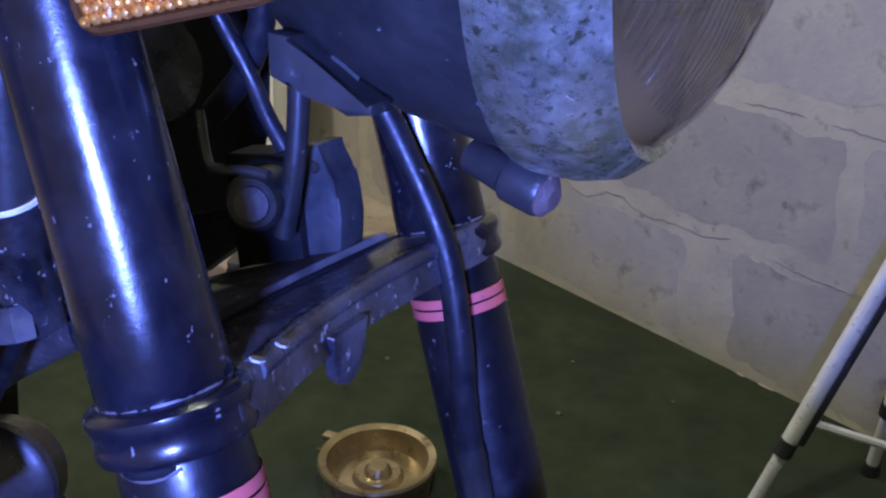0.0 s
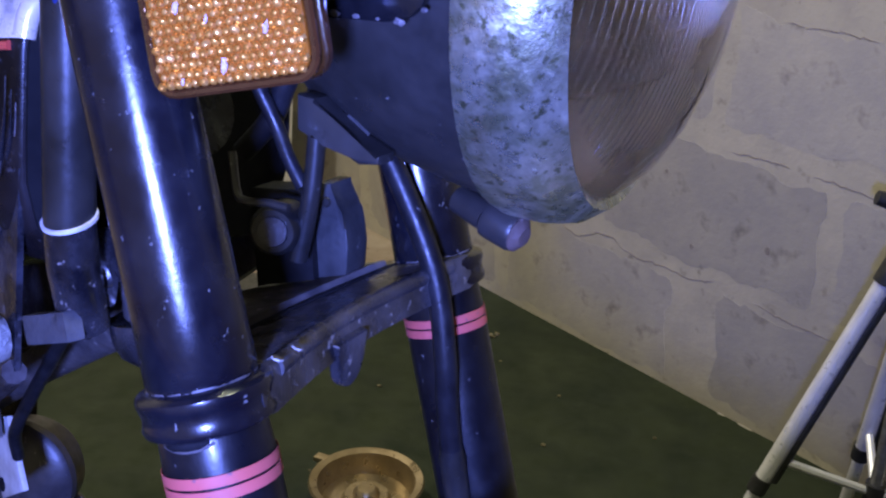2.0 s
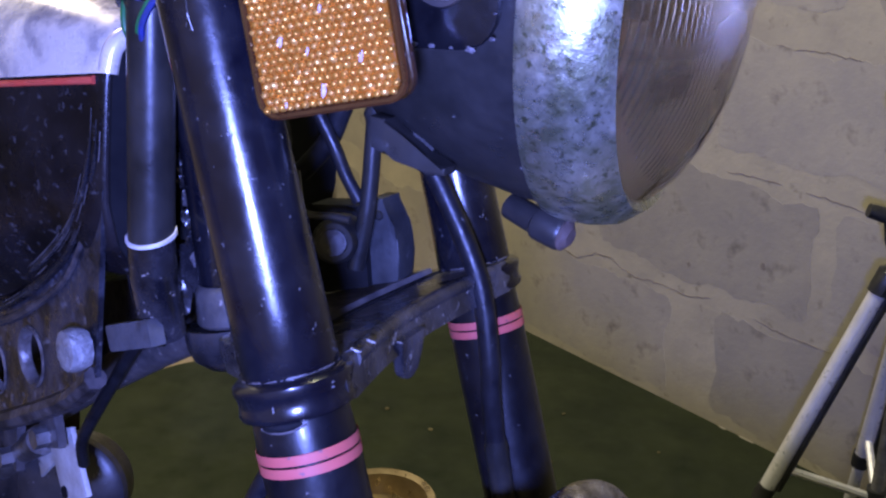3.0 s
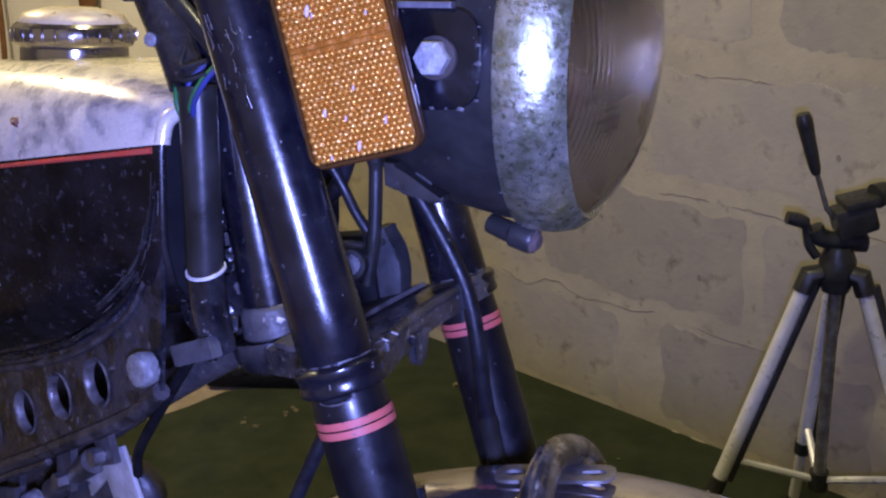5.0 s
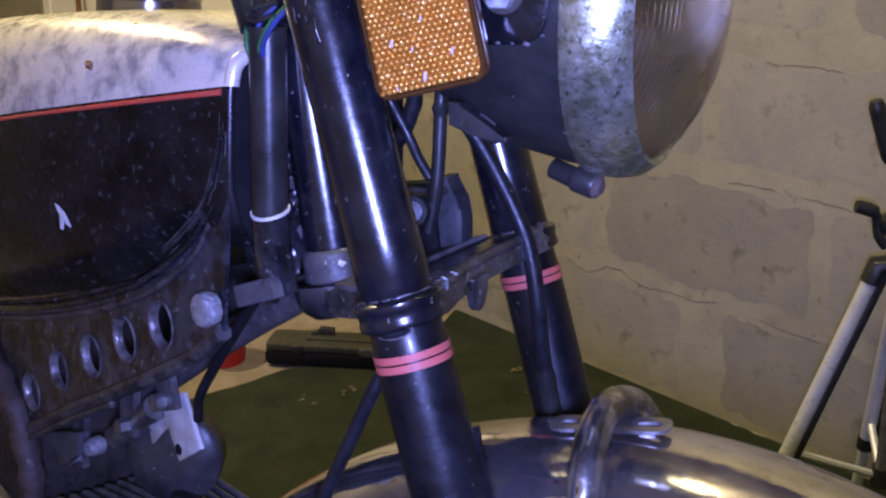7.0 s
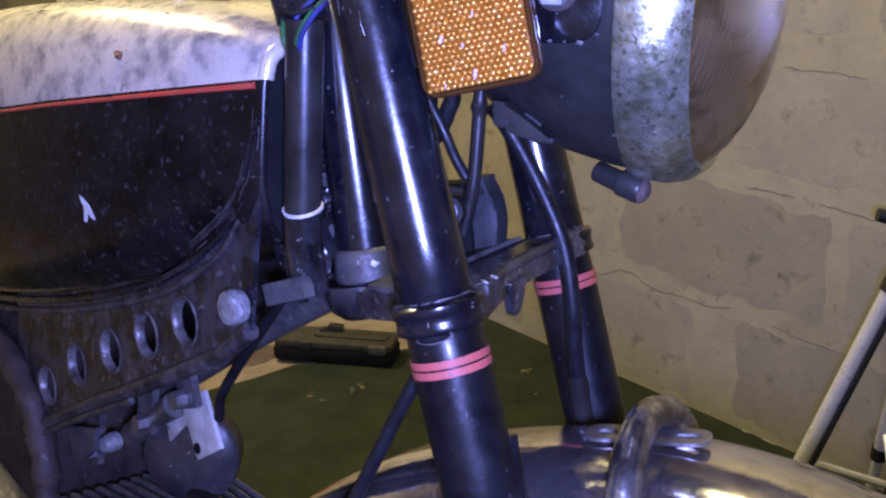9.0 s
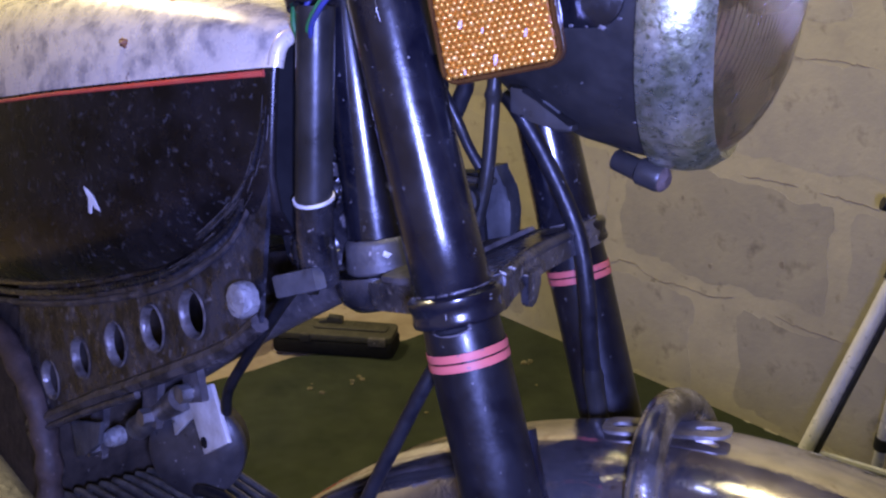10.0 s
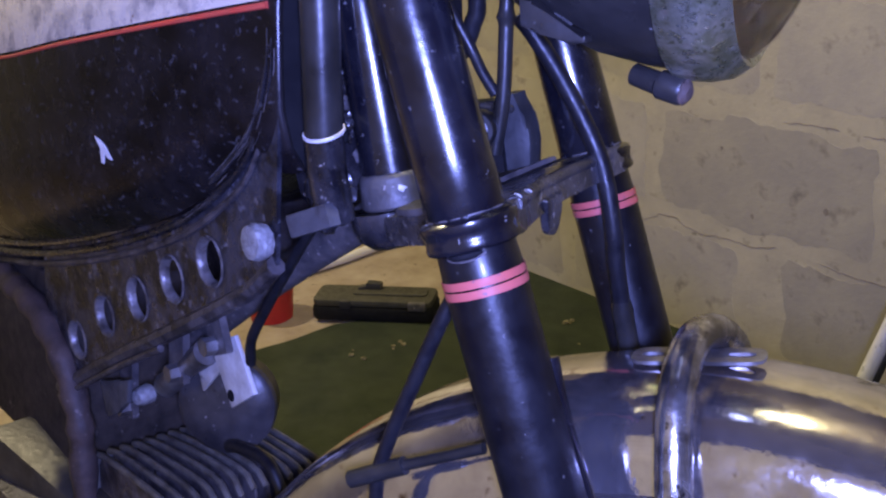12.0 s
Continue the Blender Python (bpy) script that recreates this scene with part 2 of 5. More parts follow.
# ---- mesh helpers ----
def part(name, bm, mat, parent=None, label="", smooth=True, xf=I4):
    me = bpy.data.meshes.new(name)
    bm.transform(xf)
    bmesh.ops.recalc_face_normals(bm, faces=bm.faces)
    bm.to_mesh(me)
    bm.free()
    me.materials.append(mat)
    if smooth:
        for p in me.polygons:
            p.use_smooth = True
        me.set_sharp_from_angle(angle=radians(38))
    ob = new(name, me)
    if parent:
        ob.parent = parent
    if label:
        tagged(ob, label)
    return ob


def smooth_path(pts, n=8):
    """Catmull-Rom through the points."""
    p = [Vector(a) for a in pts]
    p = [2 * p[0] - p[1]] + p + [2 * p[-1] - p[-2]]
    out = []
    for i in range(1, len(p) - 2):
        for k in range(n):
            t = k / n
            a, b, c, d = p[i - 1:i + 3]
            out.append(0.5 * ((2 * b) + (c - a) * t + (2 * a - 5 * b + 4 * c - d) * t * t + (3 * b - a - 3 * c + d) * t ** 3))
    return out + [p[-2]]


def tube(bm, pts, radii, seg=16, caps=True):
    """A swept tube; radii: one number or one for each point."""
    pts = [Vector(p) for p in pts]
    rr = radii if isinstance(radii, (list, tuple)) else [radii] * len(pts)
    rings, up = [], None
    for i, p in enumerate(pts):
        d = (pts[min(i + 1, len(pts) - 1)] - pts[max(i - 1, 0)]).normalized()
        if up is None:
            up = d.orthogonal().normalized()
        up = (up - d * up.dot(d)).normalized()
        side = d.cross(up)
        rings.append([bm.verts.new(p + rr[i] * (math.cos(a) * up + math.sin(a) * side)) for a in [2 * math.pi * k / seg for k in range(seg)]])
    for a, b in zip(rings, rings[1:]):
        for k in range(seg):
            bm.faces.new((a[k], a[(k + 1) % seg], b[(k + 1) % seg], b[k]))
    if caps:
        bm.faces.new(rings[0][::-1])
        bm.faces.new(rings[-1])
    return bm


def revolve(bm, profile, origin, axis, seg=48, closed=False):
    """profile: (radius, distance along axis)."""
    o, d = Vector(origin), Vector(axis).normalized()
    u = d.orthogonal().normalized()
    s = d.cross(u)
    rings = []
    for r, h in profile:
        if r < 1e-6:
            rings.append([bm.verts.new(o + d * h)])
        else:
            rings.append([bm.verts.new(o + d * h + r * (math.cos(2 * math.pi * k / seg) * u + math.sin(2 * math.pi * k / seg) * s)) for k in range(seg)])
    pairs = list(zip(rings, rings[1:])) + ([(rings[-1], rings[0])] if closed else [])
    for a, b in pairs:
        for k in range(seg):
            q = [a[k % len(a)], a[(k + 1) % len(a)], b[(k + 1) % len(b)], b[k % len(b)]]
            q = list(dict.fromkeys(q))
            if len(q) > 2:
                bm.faces.new(q)
    return bm


def prism(bm, outline, depth, m=I4, bevel=0.0):
    """An outline in local x, y pushed from z = 0 to depth, then placed by m."""
    lo = [bm.verts.new((x, y, 0)) for x, y in outline]
    hi = [bm.verts.new((x, y, depth)) for x, y in outline]
    fs = [bm.faces.new(lo[::-1]), bm.faces.new(hi)]
    for k in range(len(lo)):
        j = (k + 1) % len(lo)
        fs.append(bm.faces.new((lo[k], lo[j], hi[j], hi[k])))
    vs = lo + hi
    if bevel:
        es = list({e for f in fs[:2] for e in f.edges})
        r = bmesh.ops.bevel(bm, geom=es, offset=bevel, segments=2, affect="EDGES", profile=0.6)
        vs = list({v for v in vs if v.is_valid} | set(r["verts"]))
    bmesh.ops.transform(bm, matrix=m, verts=vs)
    return bm


def block(bm, size, m=I4, bevel=0.0):
    x, y, z = (s / 2 for s in size)
    return prism(bm, [(-x, -y), (x, -y), (x, y), (-x, y)], size[2], m @ pose(0, 0, -z), bevel)


def circle(cx, cy, r, n=16, a0=0.0, a1=360.0):
    full = abs(a1 - a0) >= 360
    return [(cx + r * math.cos(radians(a0 + (a1 - a0) * k / (n if full else n - 1))), cy + r * math.sin(radians(a0 + (a1 - a0) * k / (n if full else n - 1)))) for k in range(n)]


def rounded(w, h, r, n=5):
    out = []
    for cx, cy, a in ((w / 2 - r, h / 2 - r, 0), (-w / 2 + r, h / 2 - r, 90), (-w / 2 + r, -h / 2 + r, 180), (w / 2 - r, -h / 2 + r, 270)):
        out += circle(cx, cy, r, n, a, a + 90)
    return out


def hexagon(r):
    return circle(0, 0, r, 6)


def lump(bm, c, r, seed, squash=(1, 1, 1)):
    """An irregular clod of grime."""
    vs = bmesh.ops.create_icosphere(bm, subdivisions=3, radius=1.0)["verts"]
    for v in vs:
        k = 1 + 0.55 * noise.noise(v.co * 1.6 + Vector((seed * 5.1, seed, 0))) + 0.25 * noise.noise(v.co * 4.5 + Vector((seed, 0, seed * 2.7)))
        v.co = Vector(c) + Vector((v.co.x * squash[0], v.co.y * squash[1], v.co.z * squash[2])) * (r * k)
    return bm

# ---- room ----
WN, WT, WD = Vector((0.4286, 0.9035, 0)), Vector((0.9035, -0.4286, 0)), 1.149
MW = Matrix.Translation(WN * WD) @ Matrix(((WT.x, 0, WN.x, 0), (WT.y, 0, WN.y, 0), (0, 1, 0, 0), (0, 0, 0, 1)))  # wall: x along, y up, z into it


def room():
    bm = bmesh.new()
    block(bm, (9, 9, 0.1), pose(0, 0, -0.05))
    tagged(part("floor", bm, M_CONCRETE, None, "bare beige concrete garage floor, stained", False), category="floor", kind="structure")
    bm = bmesh.new()
    prism(bm, [(-1.06, 1.00), (-1.012, 1.070), (-0.989, 1.108), (-0.967, 1.136), (-0.950, 1.163), (-0.932, 1.200), (-0.914, 1.236), (-0.868, 1.270), (-0.738, 1.389), (-0.70, 1.47), (-0.712, 1.62), (-0.69, 1.632), (0.2, 1.2095), (1.6, 0.546), (1.7, -1.6), (-1.5, -1.6), (-1.45, 0.4)], 0.006, pose(0, 0, 0.001), 0.002)
    tagged(part("carpet", bm, M_CARPET, None, "worn dark green carpet laid on the concrete floor", False), category="carpet", kind="structure")
    bm = bmesh.new()
    block(bm, (6.8, 1.62, 0.2), MW @ pose(-1.0, 0.81, 0.116))
    w = tagged(part("wall_north", bm, M_MORTAR, None, "concrete block wall with thick smeared cream mortar", False), category="wall", kind="structure")
    # side and back walls, added and toned to steer bounce and reflections
    for name, size, m, mat, text in (
            ("wall_west", (0.15, 5.0, 3.2), pose(-3.05, 0.3, 1.6), M_DIM, "end wall of the garage, grey darkened to dim its bounce"),
            ("wall_south", (7.0, 0.15, 3.2), pose(0, -2.3, 1.6), M_PLASTER, "unseen garage wall, kept pale to brighten reflections in the chrome"),
            ("wall_east", (0.15, 5.0, 3.2), pose(2.6, -0.6, 1.6), M_GLOOM, "unseen garage wall, darkened to keep reflections dark")):
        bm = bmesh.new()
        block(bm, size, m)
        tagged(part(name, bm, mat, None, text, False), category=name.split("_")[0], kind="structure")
    # unseen roof, added to darken reflections, sloping down over the block wall
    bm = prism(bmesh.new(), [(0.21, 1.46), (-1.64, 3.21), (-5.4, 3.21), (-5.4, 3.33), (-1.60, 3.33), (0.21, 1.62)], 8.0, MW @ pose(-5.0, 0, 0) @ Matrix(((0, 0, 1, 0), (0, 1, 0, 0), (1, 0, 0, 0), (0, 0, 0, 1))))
    tagged(part("ceiling", bm, M_DARKROOF, None, "unseen dark roof, added and sloped to darken reflections", False), category="ceiling", kind="structure")
    return w


WALL = room()


def tripod():
    root = tagged(new("tripod"), "small silver camera tripod with black plastic pan head", "tripod")
    root.location = (0.19, 1.02, 0)
    inv = Matrix.Translation(-root.location)
    top = Vector((0.193, 1.018, 0.452))
    hips = (Vector((0.155, 1.003, 0.430)), Vector((0.190, 1.045, 0.430)), Vector((0.228, 1.010, 0.430)))
    feet = (Vector((0.018, 0.950, 0.007)), Vector((0.158, 1.130, 0.007)), Vector((0.37, 0.965, 0.007)))
    for hip, ft in zip(hips, feet):
        d = (ft - hip).normalized()
        leg = part("leg", tube(bmesh.new(), [hip, hip.lerp(ft, 0.72)], 0.0105, 12), M_TRIPOD, root, "", True, inv)
        part("leg_tube", tube(bmesh.new(), [hip.lerp(ft, 0.71), hip.lerp(ft, 0.97)], 0.0085, 12), M_TRIPOD, leg, "", True, inv)
        part("clamp", tube(bmesh.new(), [hip.lerp(ft, 0.69), hip.lerp(ft, 0.74)], 0.0125, 12), M_PLASTIC, leg, "black leg clamp", True, inv)
        part("foot", tube(bmesh.new(), [hip.lerp(ft, 0.95), ft], [0.011, 0.0135], 12), M_PLASTIC, leg, "black rubber foot", True, inv)
        part("hinge", tube(bmesh.new(), [top + (hip - top) * 0.3, hip - d * 0.012, hip + d * 0.012], [0.012, 0.0155, 0.0135], 10), M_PLASTIC, leg, "black plastic hinge", True, inv)
        side = Vector((0.0118, 0.0050, 0.0))
        part("inner_channel", tube(bmesh.new(), [hip + side * 1.1, hip.lerp(ft, 0.70) + side], 0.0078, 10), M_PLASTIC, leg, "black inner channel of the leg", True, inv)
        part("brace", tube(bmesh.new(), [Vector((top.x, top.y, 0.125)), hip.lerp(ft, 0.62)], [0.0055, 0.0055], 8), M_TRIPOD, leg, "", True, inv)
    part("column", tube(bmesh.new(), [Vector((top.x, top.y, 0.11)), top], 0.009, 12), M_STEEL, root, "", True, inv)
    part("hub", tube(bmesh.new(), [Vector((top.x, top.y, 0.112)), Vector((top.x, top.y, 0.14))], [0.014, 0.014], 12), M_PLASTIC, root, "", True, inv)
    part("collar", tube(bmesh.new(), [top + Vector((0, 0, -0.034)), top + Vector((0, 0, -0.012)), top + Vector((0, 0, 0.012)), top + Vector((0, 0, 0.030))], [0.018, 0.025, 0.024, 0.016], 14), M_PLASTIC, root, "", True, inv)
    bm = bmesh.new()
    tube(bm, smooth_path([(0.160, 1.005, 0.508), (0.170, 1.009, 0.494), (0.195, 1.018, 0.488), (0.226, 1.030, 0.484)], 4), 0.0125, 12)
    block(bm, (0.050, 0.040, 0.042), Matrix.Translation((0.208, 1.022, 0.520)) @ pose(0, 0, 0, 0, -18, 20), 0.008)
    block(bm, (0.066, 0.048, 0.012), Matrix.Translation((0.222, 1.028, 0.546)) @ pose(0, 0, 0, 0, -12, 20), 0.003)
    head = part("pan_head", bm, M_PLASTIC, root, "black plastic pan head", True, inv)
    part("knob", tube(bmesh.new(), [(0.232, 1.020, 0.552), (0.246, 1.030, 0.556)], [0.017, 0.014], 14), M_PLASTIC, head, "black locking knob", True, inv)
    part("pan_handle", tube(bmesh.new(), [(0.184, 1.014, 0.520), (0.174, 1.010, 0.534), (0.157, 1.004, 0.588)], 0.0034, 8), M_STEEL, head, "", True, inv)
    part("grip", tube(bmesh.new(), smooth_path([(0.158, 1.004, 0.582), (0.147, 1.000, 0.622), (0.1365, 0.996, 0.662)], 5), [0.0055, 0.0075, 0.008, 0.0085, 0.0088, 0.009, 0.0095, 0.010, 0.0105, 0.0108, 0.008], 12), M_PLASTIC, head, "ribbed black grip", True, inv)
    crank = part("crank", tube(bmesh.new(), smooth_path([(0.166, 1.007, 0.468), (0.156, 1.004, 0.484), (0.152, 1.002, 0.505), (0.148, 1.000, 0.518)], 5), 0.0065, 10), M_PLASTIC, root, "black column crank", True, inv)
    part("crank_knob", tube(bmesh.new(), [(0.150, 1.001, 0.5155), (0.140, 0.997, 0.5205), (0.126, 0.992, 0.5245)], [0.0085, 0.0095, 0.0085], 12), M_PLASTIC, crank, "", True, inv)


tripod()


def floor_things():
    # black plastic tray
    bm = bmesh.new()
    prism(bm, rounded(0.246, 0.080, 0.016), 0.030, I4, 0.007)
    tray_m = pose(-0.853, 1.306, 0.007, 0, 0, 13)
    tray = tagged(part("tool_case", bm, M_MATT, None, "flat black plastic case lying on the floor by the wall"), category="case")
    tray.matrix_world = tray_m
    part("lid", prism(bmesh.new(), rounded(0.240, 0.076, 0.014), 0.014, pose(0, 0, 0.0305), 0.004), M_OLIVE, tray, "dusty olive lid")
    for x, w, mat in ((-0.052, 0.020, M_PLASTIC), (0.092, 0.034, M_LUG)):
        part("latch", block(bmesh.new(), (w, 0.012, 0.017), pose(x, -0.037, 0.036), 0.003), mat, tray)
    grip = bmesh.new()
    block(grip, (0.030, 0.018, 0.020), pose(-0.006, 0.018, 0.051, 0, 4, 0), 0.004)
    block(grip, (0.022, 0.016, 0.012), pose(-0.026, 0.016, 0.048, 0, -10, 6), 0.003)
    part("handle", grip, M_PLASTIC, tray, "chunky black handle")
    part("ridge", prism(bmesh.new(), rounded(0.150, 0.030, 0.008), 0.004, pose(0.030, 0.004, 0.0440), 0.0015), M_OLIVE, tray)
    # red tub
    bm = bmesh.new()
    revolve(bm, [(0.0, 0.0), (0.042, 0.0), (0.052, 0.085), (0.054, 0.088), (0.050, 0.088), (0.040, 0.006), (0.0, 0.006)], (0, 0, 0), (0, 0, 1), 32)
    tub = tagged(part("red_tub", bm, M_REDPLASTIC, None, "small red plastic tub standing on concrete"), category="tub")
    tub.location = (-1.06, 1.243, 0.0)
    # brass drum cover
    bm = bmesh.new()
    revolve(bm, [(0.0, 0.022), (0.03, 0.024), (0.035, 0.016), (0.062, 0.014), (0.068, 0.045), (0.078, 0.048), (0.080, 0.044), (0.074, 0.040), (0.070, 0.0), (0.0, 0.0)], (0, 0, 0), (0, 0, 1), 40)
    pan = tagged(part("brake_drum_cover", bm, M_BRASS, None, "round tarnished brass-coloured drum cover on the carpet"), category="metal dish")
    pan.location = (-0.44, 0.83, 0.007)
    part("boss", revolve(bmesh.new(), [(0.0, 0.034), (0.012, 0.034), (0.018, 0.028), (0.02, 0.02), (0.02, 0.01)], (0, 0, 0), (0, 0, 1), 24), M_BRASS, pan)
    part("lug", block(bmesh.new(), (0.02, 0.014, 0.008), pose(-0.082, 0.02, 0.044), 0.002), M_BRASS, pan)


floor_things()


def crumbs():
    """Scattered pale crumbs on the carpet."""
    random.seed(17)
    bm = bmesh.new()
    for x, y, n, spread, r in ((-0.473, 1.38, 3, 0.006, 0.0045), (-0.80, 1.13, 3, 0.016, 0.0038), (-0.765, 1.19, 4, 0.014, 0.0042), (-0.55, 1.1, 4, 0.12, 0.003), (-0.2, 1.0, 5, 0.15, 0.003)):
        for k in range(n):
            lump(bm, (x + random.gauss(0, spread), y + random.gauss(0, spread), 0.009), r * random.uniform(0.4, 1.2), k + x, (1.2, 1.0, 0.6))
    tagged(part("debris", bm, M_CRUMB, None, "pale crumbs of debris scattered on the green carpet"), category="debris", kind="stuff")


crumbs()


def back_of_room():
    # white door panel leaning on the block wall, brown poles before it
    bm = bmesh.new()
    block(bm, (1.38, 1.45, 0.03), MW @ pose(-2.42, 0.72, -0.065, 3.0, 0, 0), 0.004)
    panel = tagged(part("white_panel", bm, M_WHITE, None, "large white painted panel leaning against the block wall", False), category="panel")
    for x in (-0.665, 0.665):
        bm = bmesh.new()
        block(bm, (0.05, 1.44, 0.006), MW @ pose(-2.42, 0.72, -0.065, 3.0, 0, 0) @ pose(x, 0, -0.0185), 0.002)
        part("edge_strip", bm, M_WHITE, panel, "", False)
    for s, r, top in ((-2.285, 0.022, 1.3), (-2.80, 0.008, 1.25)):
        bm = bmesh.new()
        tube(bm, smooth_path([MW @ Vector((s + 0.05, 0.0, -0.20)), MW @ Vector((s + 0.01, 0.5, -0.125)), MW @ Vector((s, 0.8, -0.107)), MW @ Vector((s + 0.01, top, -0.085))], 5), r, 10)
        tagged(part("brown_pole", bm, M_BROWNPIPE, None, "reddish brown wooden pole leaning on the white panel"), category="pole", group="poles at the panel")
    bm = bmesh.new()
    tube(bm, smooth_path([(-1.14, 1.38, 0.012), (-1.061, 1.516, 0.012), (-1.014, 1.616, 0.012), (-0.962, 1.68, 0.012)], 6), 0.011, 12)
    tagged(part("pale_hose", bm, M_PLASTER, None, "pale plastic hose lying on the concrete"), category="hose")


back_of_room()

# ---- motorcycle ----
BIKE = tagged(new("motorcycle"), "old dusty black motorcycle with chrome mudguard and pink fork stripes", "motorcycle")
RAKE = 0.307
FD = Vector((-RAKE, 0, 1)).normalized()          # up along the fork


def leg_at(w, v=-0.079, off=0.0):
    return Vector(((0.771 - w) * RAKE + off, v, w))


def fork_leg(v):
    up = part("fork_cover", revolve(bmesh.new(), [(0.0, 0.0), (0.0150, 0.0), (0.0164, 0.002), (0.0160, 0.03), (0.0150, 0.16), (0.0150, 0.30), (0.0, 0.30)], leg_at(0.790, v), FD, 40), M_BLACK, BIKE, "glossy black fork cover tube, scratched", True, MK)
    lo = part("fork_slider", revolve(bmesh.new(), [(0.0, -0.5), (0.0168, -0.5), (0.0168, -0.012), (0.0160, 0.004), (0.0150, 0.006), (0.0, 0.006)], leg_at(0.781, v), FD, 40), M_SLIDER, BIKE, "black lower fork leg", True, MK)
    for d in (-0.0090, -0.0131):
        part("stripe", revolve(bmesh.new(), [(0.0170, 0.0), (0.0172, 0.0001), (0.0172, 0.0033), (0.0170, 0.0034)], leg_at(0.7745, v) + FD * (d + 0.0045), FD, 40), M_PINK, lo, "pink pinstripe", True, MK)
    return up


near_cover = fork_leg(-0.079)
fork_leg(0.079)


def scratches():
    """Scuffs and a squiggle on the near cover: heights above the clamp and angles round the tube."""
    random.seed(21)

    def on_tube(w, ang, r=0.01535):
        return leg_at(w) + r * (math.cos(radians(ang)) * Vector((1, 0, 0)) + math.sin(radians(ang)) * Vector((0, 1, 0)))

    runs = [[(0.8415, -112), (0.8432, -106), (0.8405, -104), (0.8372, -100), (0.8350, -97), (0.8318, -96), (0.8290, -97)], [(0.8440, -104), (0.8420, -101), (0.8395, -101.5)], [(0.852, -120), (0.848, -118), (0.846, -121)]]
    for k in range(64):
        w, a = random.uniform(0.80, 0.95), random.uniform(-165, -60)
        runs.append([(w - i * random.uniform(0.0008, 0.002), a + i * random.uniform(-0.8, 1.2)) for i in range(random.randint(2, 6))])
    for r in runs:
        part("scratch", tube(bmesh.new(), smooth_path([on_tube(w, a) for w, a in r], 3), random.uniform(0.00010, 0.00022), 5), M_STEEL, near_cover, "", True, MK)


scratches()


